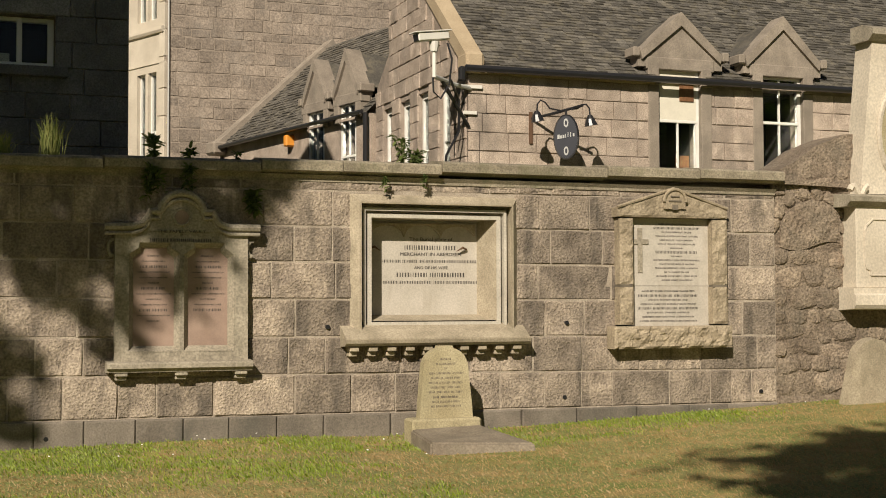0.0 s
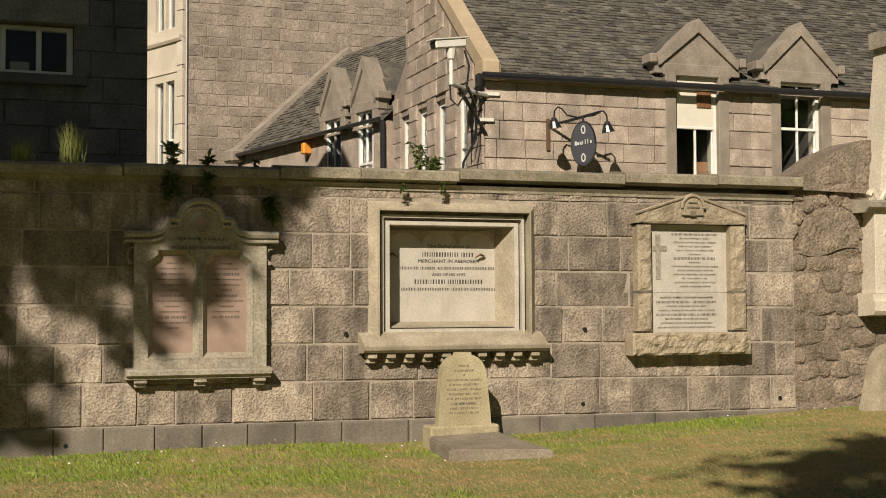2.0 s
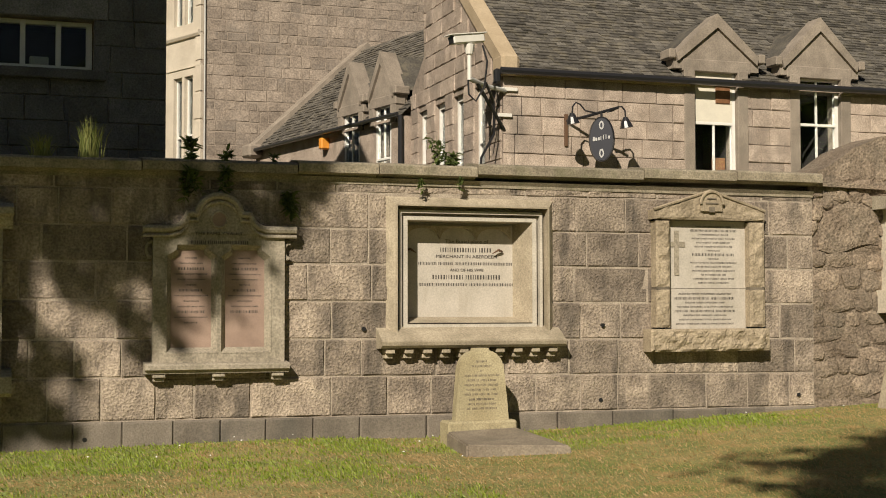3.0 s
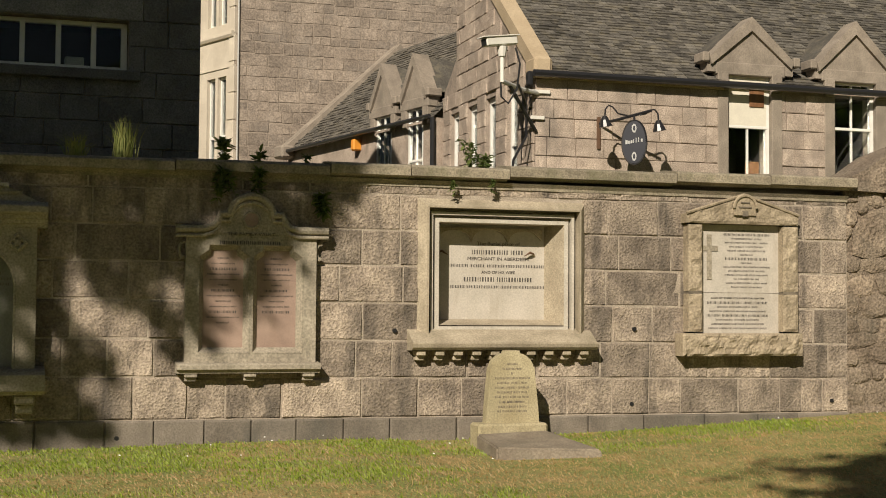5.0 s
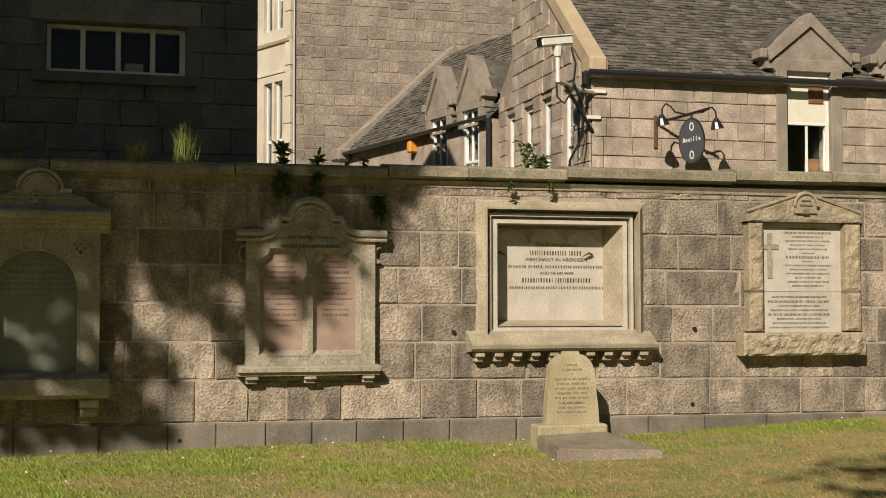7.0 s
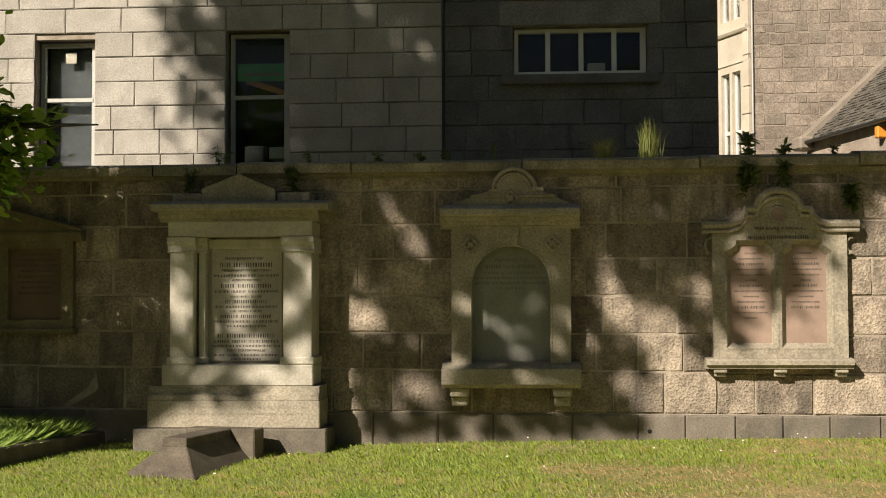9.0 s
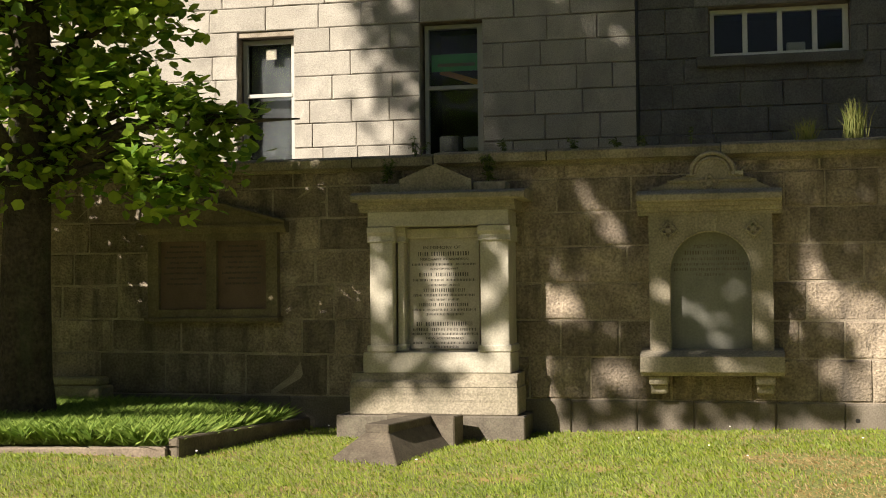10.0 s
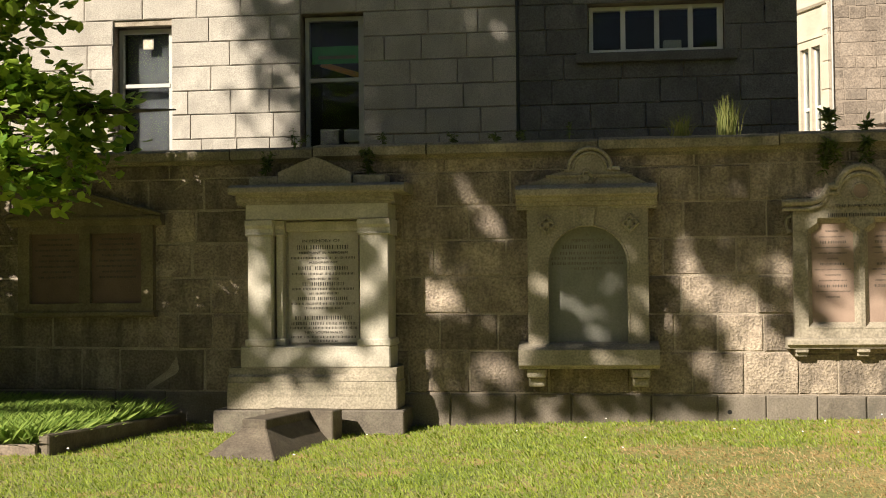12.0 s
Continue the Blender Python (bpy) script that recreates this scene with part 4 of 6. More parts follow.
def coped_stone():
    t = thing("coped_gravestone", "low dark brown coped gravestone with a flat ridge block", "gravestone")
    turn = pose(-4.27, -1.25, 0, 0, 0, -12)
    bm = bmesh.new()
    lo, hi = [(-0.31, -0.62, 0.12), (0.31, -0.62, 0.12), (0.31, 0.62, 0.12), (-0.31, 0.62, 0.12)], [(-0.10, -0.34, 0.52), (0.10, -0.34, 0.52), (0.10, 0.55, 0.52), (-0.10, 0.55, 0.52)]
    mid = [(a, b, 0.305) for a, b, c in lo]
    rings = [[bm.verts.new(turn @ Vector(p)) for p in r] for r in (lo, mid, hi)]
    for r0, r1 in zip(rings, rings[1:]):
        for k in range(4):
            bm.faces.new((r0[k], r0[(k + 1) % 4], r1[(k + 1) % 4], r1[k]))
    bm.faces.new(rings[2])
    bmesh.ops.bevel(bm, geom=bm.edges[:], offset=0.008, segments=1, affect="EDGES")
    part("body", bm, BROWNSTONE, t)
    bm = bx(-0.105, 0.105, -0.345, 0.5, 0.51, 0.585, 0.008)
    bm.transform(turn)
    part("ridge_block", bm, BROWNSTONE, t)
    bm = bx(-0.315, 0.315, 0.46, 0.66, 0.1, 0.585, 0.01)
    bm.transform(turn)
    part("head_block", bm, BROWNSTONE, t)


def kerbed_grave():
    t = thing("grave_kerb", "low stone kerb round an overgrown grave", "kerb")
    def bar(a, b, w, z0, z1, name, mat=BROWNSTONE):
        a, b = Vector((*a, 0)), Vector((*b, 0))
        d = (b - a).normalized()
        s = Vector((-d.y, d.x, 0)) * w
        bm = bmesh.new()
        vs = [bm.verts.new(p + Vector((0, 0, z))) for z in (z0, z1) for p in (a - s, b - s, b + s, a + s)]
        for q in ((0, 3, 2, 1), (4, 5, 6, 7), (0, 1, 5, 4), (1, 2, 6, 5), (2, 3, 7, 6), (3, 0, 4, 7)):
            bm.faces.new([vs[i] for i in q])
        bmesh.ops.bevel(bm, geom=bm.edges[:], offset=0.012, segments=1, affect="EDGES")
        part(name, bm, mat, t)
    # side kerbs: their face's shade is put into a darker stone colour
    bar((-5.95, -1.95), (-8.9, -2.45), 0.07, 0.1, 0.43, "front_kerb", KERB)
    bar((-5.90, -1.98), (-5.40, -0.15), 0.05, 0.1, 0.50, "side_kerb")
    bar((-8.9, -2.45), (-8.6, -0.15), 0.06, 0.1, 0.45, "side_kerb")
    bm = bmesh.new()
    vs = [bm.verts.new(p) for p in ((-6.0, -1.92, 0.415), (-8.85, -2.40, 0.46), (-8.6, -0.1, 0.57), (-5.5, -0.1, 0.47))]
    bm.faces.new(vs)
    part("soil", bm, LAWN, t, "grassy soil filling the grave")
    part("corner_bolt", bx(-5.905, -5.885, -1.86, -1.80, 0.33, 0.41, 0.003), DIRTYWHITE, t)


def loose_stones():
    t = thing("stone_pedestal", "low pale square stone standing before the wall", "stone")
    part("block", bx(-8.1, -7.35, -0.32, -0.04, 0.3, 0.78, 0.015), YELLOWSTONE, t)
    part("top", bx(-8.06, -7.39, -0.29, -0.05, 0.78, 0.86, 0.02), YELLOWSTONE, t)
    t = thing("kerb_block", "small pale stone block beside the grave", "stone")
    part("block", bx(-8.75, -8.25, -1.7, -1.45, 0.3, 0.6, 0.02), YELLOWSTONE, t)
    t = thing("headstone", "leaning buff round-topped headstone with a cracked foot", "headstone")
    bm = plate([(-0.26, -0.1), (0.24, -0.1), (0.265, 0.2), (0.25, 0.42)] + arc(0.0, 0.42, 0.25, 0, 180, 12, 0.23) + [(-0.255, 0.2)], (), 0.06, -0.06)
    bm.transform(pose(7.5, -0.36, 0.62, 8, 7, 0) @ Matrix.Diagonal((0.93, 1, 1, 1)))
    part("stone", bm, SAND, t)


small_headstone()
ledger()
coped_stone()
kerbed_grave()
loose_stones()


# ---- windows ----
def pane(parent, x0, x1, z0, z1, y):
    ob = part("pane", bx(x0, x1, y - 0.004, y + 0.004, z0, z1, 0), GLASS, parent)
    ob.visible_shadow = False
    return ob


def sash(parent, x0, x1, z0, z1, y, mat, bars=(), rail=None, place=None, room_deep=1.2, name="window"):
    """A window in its own frame: frame, rails, bars, panes and a room box behind, its shade put into a near-black
    colour. place: a pose for all of it.
    """
    w = thing(name, "", "")
    w.parent = parent
    if place:
        w.matrix_local = place
    part("frame", plate(rect(x0, x1, z0, z1), (rect(x0 + 0.05, x1 - 0.07, z0 + 0.06, z1 - 0.05),), y + 0.06, y - 0.02), mat, w)
    if rail:
        part("meeting_rail", bx(x0 + 0.05, x1 - 0.05, y - 0.03, y + 0.05, rail - 0.025, rail + 0.025, 0.004), mat, w)
    for b in bars:
        part("glazing_bar", bx(b - 0.014, b + 0.014, y - 0.015, y + 0.03, z0 + 0.05, z1 - 0.05, 0), mat, w)
    cuts = sorted([x0 + 0.05, *bars, x1 - 0.05])
    for a, b in zip(cuts, cuts[1:]):
        for lo, hi in ([(z0 + 0.06, rail), (rail, z1 - 0.05)] if rail else [(z0 + 0.06, z1 - 0.05)]):
            pane(w, a + 0.01, b - 0.01, lo + 0.01, hi - 0.01, y + 0.01)
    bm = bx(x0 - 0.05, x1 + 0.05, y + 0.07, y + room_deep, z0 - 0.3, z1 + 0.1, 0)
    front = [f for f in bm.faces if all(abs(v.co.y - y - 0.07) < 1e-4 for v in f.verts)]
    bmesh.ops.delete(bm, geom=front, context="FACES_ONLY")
    part("room", bm, ROOMSHADE, w)
    return w


# ---- granite building behind the wall ----
def granite_building():
    t = thing("granite_building", "grey granite building with sash windows behind the wall", "building")
    y = 4.5
    openings = [(-7.82, -7.05, 3.0, 4.97), (-5.38, -4.58, 3.0, 5.04), (-1.80, -0.16, 4.43, 5.03)]
    holes = [rect(*o) for o in openings]
    part("wall", plate(rect(-20, 0.69, 0, 8.5), holes, y + 0.35, y), MORTAR, t)
    part("side_wall", bx(0.36, 0.69, y + 0.35, 12, 0, 8.5, 0), GREYASHLAR, t)
    part("back_wall", bx(-20, 0.69, 12, 12.3, 0, 8.5, 0), GREYASHLAR, t)
    part("roof", moulding([(y - 0.2, 8.5), (8.3, 11.5), (12.4, 8.5)], -20, 0.8), SLATE, t)
    w = sash(t, -7.80, -7.07, 2.9, 4.95, y + 0.16, DIRTYWHITE, rail=4.22)
    part("note", bx(-7.50, -7.36, y + 0.19, y + 0.2, 4.70, 4.84, 0.003), DRESSED, w, "pale square notice")
    # near-black sheet added so the sunlit pane still reads as dark
    part("blind", bx(-7.74, -7.13, y + 0.3, y + 0.31, 3.0, 4.9, 0), WINDOWDARK, w, "near-black sheet added to keep the window dark")
    w = sash(t, -5.35, -4.60, 3.0, 5.02, y + 0.14, DIRTYWHITE, rail=4.22)
    s = part("poster", bx(-5.28, -4.66, y + 0.20, y + 0.21, 4.44, 4.66, 0), GREENSIGN, w, "green poster strip in the window")
    part("poster_mark", bx(-5.2, -4.72, y + 0.19, y + 0.196, 4.50, 4.54, 0), STRAW, s)
    bm = bx(-0.28, 0.28, -0.02, 0.02, -0.035, 0.035, 0.004)
    bm.transform(pose(-4.92, y + 0.3, 4.37, 0, 18, 0))
    part("timber_beam", bm, ORANGE, w, "bright timber beam")
    part("computer", bx(-4.88, -4.66, y + 0.2, y + 0.5, 3.45, 3.60, 0.01), DIRTYWHITE, w, "grey box behind the glass")
    part("screen", bx(-5.2, -4.95, y + 0.25, y + 0.5, 3.4, 3.62, 0.01), GREYASHLAR, w)
    w = sash(t, -1.79, -0.17, 4.43, 5.02, y + 0.15, WHITE, bars=(-1.375, -0.965, -0.56))
    for bx0 in (-1.375, -0.965, -0.56):
        part("mullion", bx(bx0 - 0.03, bx0 + 0.03, y + 0.11, y + 0.2, 4.45, 5.0, 0.004), WHITE, w)
    part("card_box", bx(-0.88, -0.66, y + 0.3, y + 0.5, 4.45, 4.62, 0.01), CREAMBLIND, w, "cardboard box on the sill")
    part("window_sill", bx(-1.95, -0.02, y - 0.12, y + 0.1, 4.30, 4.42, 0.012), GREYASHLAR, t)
    part("lintel", bx(-1.97, 0.0, y - 0.045, y + 0.1, 5.035, 5.33, 0.012), LINTEL, t, "paler rough granite lintel")
    part("drain_pipe", tube([(-2.66, y - 0.03, 2.5), (-2.66, y - 0.03, 8.4)], 0.022, 8), BLACK, t)
    rows = [2.88, 3.19, 3.5, 3.81, 4.11, 4.42, 4.73, 5.04, 5.35, 5.66]
    wide = [(a, b, c, d) for a, b, c, d in openings]
    stones(t, "ashlar_block", ASHLAR, (0, y, 0), (1, 0, 0), rows, -10.5, -2.67, (0.42, 0.85), 0.035, wide, 0.008, 0.15, 21)
    # right stretch uses a darker ashlar colour than the left
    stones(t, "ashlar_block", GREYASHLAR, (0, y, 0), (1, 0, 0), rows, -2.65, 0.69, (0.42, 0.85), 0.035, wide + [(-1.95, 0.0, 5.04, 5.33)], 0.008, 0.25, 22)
    return t


# ---- tall tenement ----
def tenement():
    t = thing("tenement", "tall rubble-built granite tenement with pale bay side", "building")
    y = 22.0
    part("wall", bx(3.8, 19, y, y + 0.6, 0, 17, 0), PALEMORTAR, t)
    part("back", bx(4.2, 19, y + 11, y + 11.5, 0, 17, 0), TALLSTONE, t)
    part("end_wall", bx(18.5, 19, y + 0.6, y + 11, 0, 17, 0), TALLSTONE, t)
    part("roof", bx(1.5, 19.2, y - 0.1, y + 11.5, 17, 17.6, 0.1), SLATE, t)
    rnd = random.Random(3)
    rows = [2.5]
    while rows[-1] < 11.2:
        rows.append(rows[-1] + rnd.uniform(0.2, 0.36))
    stones(t, "rubble_block", TALLSTONE, (0, y, 0), (1, 0, 0), rows, 3.95, 11.0, (0.2, 0.62), 0.012, (), 0.022, 0.6, 31, 0.02)
    d = Vector((-0.40, 0.92, 0)).normalized()
    place = Matrix.Translation((3.8, y, 0)) @ Matrix((d * -1, Vector((0, 0, 1)).cross(d * -1), (0, 0, 1))).transposed().to_4x4()
    side = new("side_wall")
    side.parent = t
    side.matrix_local = place
    holes = []
    for z0, z1 in ((3.9, 7.55), (8.9, 12.0)):
        for a in (-1.08, -0.56, -2.5, -3.0):
            holes.append(rect(a - 0.2, a + 0.2, z0, z1))
    part("wall_face", plate(rect(-5.5, 0, 0, 17), holes, 0.3, 0), CREAM, side)
    for h in holes:
        (a, z0), (b, z1) = h[0], h[2]
        rail = z0 + (z1 - z0) * 0.58
        part("frame", plate(rect(a, b, z0, z1), (rect(a + 0.05, b - 0.05, z0 + 0.05, z1 - 0.05),), 0.2, 0.1), WHITE, side)
        part("meeting_rail", bx(a + 0.04, b - 0.04, 0.1, 0.18, rail - 0.04, rail + 0.04, 0), WHITE, side)
        part("pane", bx(a + 0.04, b - 0.04, 0.15, 0.16, z0 + 0.04, z1 - 0.04, 0), GLASS, side)
        # thin near-black slab in place of the shaded room behind the pane
        part("room", bx(a, b, 0.32, 0.5, z0, z1, 0), ROOMSHADE, side)
    part("string_course", moulding([(0.1, 8.5), (-0.06, 8.52), (-0.10, 8.58), (-0.10, 8.66), (0.1, 8.7)], -5.5, 0.02), CREAM, side)
    part("string_course", moulding([(0.1, 7.75), (-0.03, 7.75), (-0.03, 7.8), (0.1, 7.82)], -5.5, 0.02), CREAM, side)
    for z in (3.6, 4.3, 5.0, 5.7, 6.4, 7.1, 7.9, 8.6, 9.3, 10.0):
        part("quoin", bx(-0.22 if int(z * 10) % 2 else -0.3, 0.03, -0.025, 0.1, z, z + 0.66, 0.012), CREAM, side)
    part("drain_pipe", tube([(3.9, y - 0.05, 2), (3.9, y - 0.05, 16.8)], 0.022, 8), DIRTYWHITE, t)
    return t


# ---- slated roofs ----
def slates(name, parent, p0, along, up, length, rise, w, h, seed, gaps=()):
    """Courses of single slates on a slope, joined; p0: lower corner, along and up: unit directions."""
    rnd = random.Random(seed)
    along, up = Vector(along).normalized(), Vector(up).normalized()
    out = along.cross(up)
    verts, faces = [], []
    k = 0
    while k * h < rise:
        x = -(k % 2) * w / 2
        while x < length:
            ww = w * rnd.uniform(0.85, 1.1)
            a, b = max(x, 0), min(x + ww - 0.008, length)
            if b - a > 0.02 and not any(g0 < (a + b) / 2 < g1 and k * h < gv for g0, g1, gv in gaps):
                hh = rnd.uniform(-0.012, 0.012)
                lift = rnd.uniform(0.01, 0.04)
                i = len(verts)
                for u, v, o in ((a, k * h + hh, lift), (b, k * h + hh, lift), (b, (k + 1.25) * h, 0.004), (a, (k + 1.25) * h, 0.004), (a, k * h + hh, 0), (b, k * h + hh, 0)):
                    verts.append(Vector(p0) + along * u + up * v + out * o)
                faces += [(i, i + 1, i + 2, i + 3), (i + 4, i + 5, i + 1, i), (i + 4, i, i + 3), (i + 5, i + 2, i + 1)]
            x += ww
        k += 1
    ob = raw(name, verts, faces, SLATE, parent)
    ob["kind"] = "stuff"
    return ob


def dormer(parent, cx, half_low, half_win, z_low, z_apex, z_head, place, deep, mat=DRESSED):
    """A stone dormer head: gabled front over a lintel, with skews and a little roof running back."""
    d = thing("dormer", "", "")
    d.parent = parent
    d.matrix_local = place
    part("gable", plate([(cx - half_low, z_low - 0.28), (cx + half_low, z_low - 0.28), (cx + half_low, z_low), (cx + half_low - 0.12, z_low + 0.02), (cx, z_apex - 0.08), (cx - half_low + 0.12, z_low + 0.02), (cx - half_low, z_low)], (rect(cx - half_win, cx + half_win, z_low - 0.275, z_head),) if z_head > z_low - 0.25 else (), 0.25, -0.03), mat, d)
    for s in (-1, 1):
        bm = bmesh.new()
        a, b = (cx + s * (half_low - 0.02), z_low - 0.02), (cx, z_apex)
        lo = [(a[0], a[1]), (a[0] - s * 0.04, a[1] - 0.14), (b[0], b[1] - 0.25), (b[0], b[1])]
        bm = plate(lo, (), 0.3, -0.09)
        part("skew", bm, mat, d)
        part("kneeler", bx(min(cx + s * half_low, cx + s * (half_low + 0.1)) - 0.02, max(cx + s * half_low, cx + s * (half_low + 0.1)) + 0.02, -0.1, 0.25, z_low - 0.12, z_low + 0.05, 0.02), mat, d)
    part("roof", plate([(cx - half_low, z_low), (cx + half_low, z_low), (cx, z_apex - 0.06)], (), deep, 0.24), SLATE, d)
    part("window_head", bx(cx - half_win - 0.25, cx + half_win + 0.25, -0.045, 0.2, z_low - 0.32, z_low - 0.1, 0.015), mat, d)
    return d


# ---- public house ----
def public_house():
    t = thing("public_house", "granite public house with slate roof and stone dormers", "building")
    y, pitch = 9.0, 0.8
    openings = [(10.49, 11.37, 3.6, 5.83), (12.66, 13.55, 3.6, 5.82)]
    part("wall", plate(rect(6.85, 22, 0, 5.62), [rect(a, b, c, 5.55) for a, b, c, d in openings], y + 0.4, y), PALEMORTAR, t)
    rows = [2.9, 3.22, 3.55, 3.87, 4.2, 4.52, 4.84, 5.16, 5.5]
    stones(t, "granite_block", PUBSTONE, (0, y, 0), (1, 0, 0), rows, 6.85, 16.5, (0.35, 0.8), 0.022, openings, 0.014, 0.35, 41)
    bm = moulding([(y, 5.5), (y - 0.05, 5.5), (y - 0.06, 5.6), (y, 5.62)], 6.9, 10.4)
    part("eaves_course", bm, SKEW, t)
    # roof
    up = Vector((0, 1, pitch)).normalized()
    part("roof", moulding([(y + 0.5, 5.5), (y + 0.5, 5.95), (12.75, 8.55), (12.9, 8.3), (13.1, 6.4), (13.9, 5.8), (13.9, 5.5)], 7.0, 22), SLATE, t)
    part("roof", moulding([(12.2, 7.9), (13.9, 9.5), (18, 6.0), (18, 5.5)], 8.8, 22), SLATE, t)
    slates("slating", t, (6.95, y - 0.14, 5.58), (1, 0, 0), up, 11.0, 6.2, 0.2, 0.115, 8, [(10.47 - 6.95, 11.39 - 6.95, 0.7), (12.64 - 6.95, 13.57 - 6.95, 0.7)])
    part("gutter", tube([(6.75, y - 0.2, 5.56), (22, y - 0.2, 5.62)], 0.06, 8), BLACK, t)
    part("ridge_end", bx(21.7, 22, y, 19, 0, 5.6, 0), PUBSTONE, t)
    # windows and dormers
    for cx, half, (a, b, c, d), apex in ((10.94, 0.86, openings[0], 6.83), (13.09, 0.84, openings[1], 6.91)):
        dm = dormer(t, cx, half, (b - a) / 2, 6.10, apex, 5.8, pose(0, y, 0), 3.0)
        for s in (a - 0.2, b):
            part("jamb", bx(s - 0.008, s + 0.208, y - 0.05, y + 0.3, 5.5, 5.84, 0.012), DRESSED, t)
            part("jamb", bx(s - 0.008, s + 0.208, y - 0.04, y + 0.22, 3.5, 5.5, 0.012), DRESSED, t)
    w = sash(t, 10.50, 11.36, 3.5, 5.83, y + 0.08, WHITE, bars=(10.93,), rail=4.88)
    part("blind", bx(10.56, 11.30, y + 0.055, y + 0.062, 4.90, 5.78, 0), CREAMBLIND, w, "cream roller blind half drawn")
    part("hopper", bx(10.95, 11.25, y + 0.03, y + 0.05, 5.24, 5.62, 0.01), TIMBER, w, "small tan hinged ventilator")
    part("shutter", bx(11.02, 11.30, y + 0.3, y + 0.32, 3.55, 4.3, 0.01), TIMBER, w)
    w = sash(t, 12.67, 13.54, 3.5, 5.80, y + 0.08, WHITE, bars=(13.08,), rail=4.94)
    # gable flank
    fx = 6.85
    prof = [(y, 0), (y, 5.62), (12.75, 8.75), (12.95, 8.5), (13.15, 6.6), (13.95, 6.0), (13.95, 0)]
    slits = [(9.72, 10.32), (10.82, 11.42), (11.86, 12.46), (12.95, 13.5)]
    flank = new("gable_wall")
    flank.parent = t
    flank.matrix_local = Matrix.Translation((fx, 0, 0)) @ pose(0, 0, 0, 0, 0, 90)
    part("wall_face", plate(prof, [rect(a, b, 3.6, 5.5) for a, b in slits], -0.4, 0.0), PUBSTONE, flank)
    for a, b in slits:
        part("frame", plate(rect(a, b, 3.6, 5.5), (rect(a + 0.05, b - 0.05, 3.66, 5.4),), -0.16, -0.07), WHITE, flank)
        part("pane", bx(a + 0.04, b - 0.04, -0.13, -0.12, 3.65, 5.42, 0), GLASS, flank)
        # dark slab painted as the room's shade, no real room behind
        part("room", bx(a, b, -0.6, -0.42, 3.6, 5.5, 0), ROOMSHADE, flank)
    bm = plate([(y - 0.12, 5.60), (y - 0.12, 5.78), (12.75, 8.95), (12.95, 8.7), (12.78, 8.72), (9.15, 5.70)], (), -0.26, 0.05)
    part("skew", bm, SKEW, flank, "pale sandstone skew coping")
    part("kneeler", bx(y - 0.16, y + 0.3, -0.26, 0.07, 5.50, 5.86, 0.05), SKEW, flank)
    steps = [2.9 + 0.3 * k for k in range(20)]
    over = [(-max(9.0 + (z1 - 5.6) / pitch + 0.1, 9.0), -9.0, z0, z1) for z0, z1 in zip(steps, steps[1:]) if z1 > 5.6]
    over += [(-13.95, -13.1, z0, z1) for z0, z1 in zip(steps, steps[1:]) if z1 > 6.1]
    stones(t, "granite_block", PUBSTONE, (fx, 0, 0), (0, -1, 0), steps, -13.95, -9.0, (0.3, 0.7), 0.035, [(-b, -a, 3.5, 5.5) for a, b in slits] + over, 0.012, 0.3, 43)
    # wing
    a, b = Vector((6.7, 13.95, 0)), Vector((5.02, 20.9, 0))
    d = (b - a).normalized()
    inn = Vector((0, 0, 1)).cross(d) * -1
    place = Matrix((d * -1, inn, (0, 0, 1))).transposed().to_4x4()
    place.translation = a
    wing = new("wing")
    wing.parent = t
    wing.matrix_local = place
    L = (b - a).length
    wins = [(-1.22, -0.56), (-2.62, -1.90)]
    part("wall_face", plate(rect(-L, 0, 0, 5.5), [rect(q0, q1, 3.5, 5.45) for q0, q1 in wins], 0.35, 0), PUBSTONE, wing)
    part("gable_end", moulding([(0, 0), (0, 5.5), (3.0, 8.2), (6.0, 5.5), (6.0, 0)], -L - 0.02, -L + 0.3), PUBSTONE, wing)
    part("roof", moulding([(0.7, 5.4), (0.7, 6.15), (3.0, 8.25), (6.1, 5.4)], -L, 0.0), SLATE, wing)
    slates("slating", wing, (-L + 0.25, -0.14, 5.47), (1, 0, 0), Vector((0, 3.0, 2.75)), L - 0.25, 4.1, 0.22, 0.13, 12, [(L - 0.25 + m - 0.33, L - 0.25 + m + 0.33, 0.75) for m in (-0.89, -2.26)])
    part("skew", moulding([(-0.2, 5.45), (-0.2, 5.6), (3.0, 8.48), (6.2, 5.6), (6.2, 5.4), (3.0, 8.2)], -L - 0.12, -L + 0.28), DRESSED, wing)
    part("kneeler", bx(-L - 0.15, -L + 0.35, -0.35, 0.2, 5.3, 5.62, 0.05), DRESSED, wing)
    part("gutter", tube([(-L + 0.3, -0.2, 5.47), (0, -0.2, 5.52)], 0.045, 8), BLACK, wing)
    part("drain_pipe", tube([(0.0, -0.12, 5.5), (0.0, -0.12, 2.5)], 0.05, 8), BLACK, wing)
    for q0, q1 in wins:
        m = (q0 + q1) / 2
        dormer(wing, m, 0.55, (q1 - q0) / 2, 6.1, 6.95, 5.75, pose(0, 0, 0), 1.2)
        part("cheek", bx(m - 0.55, q0, -0.04, 0.6, 5.4, 5.85, 0.01), DRESSED, wing)
        part("cheek", bx(q1, m + 0.55, -0.04, 0.6, 5.4, 5.85, 0.01), DRESSED, wing)
        sash(wing, q0 + 0.01, q1 - 0.01, 3.4, 5.82, 0.04, WHITE, bars=(m,), rail=4.7)
    part("alarm_box", bx(-3.44, -3.28, -0.2, 0.02, 5.14, 5.40, 0.03), ORANGE, wing, "orange alarm box")
    return t


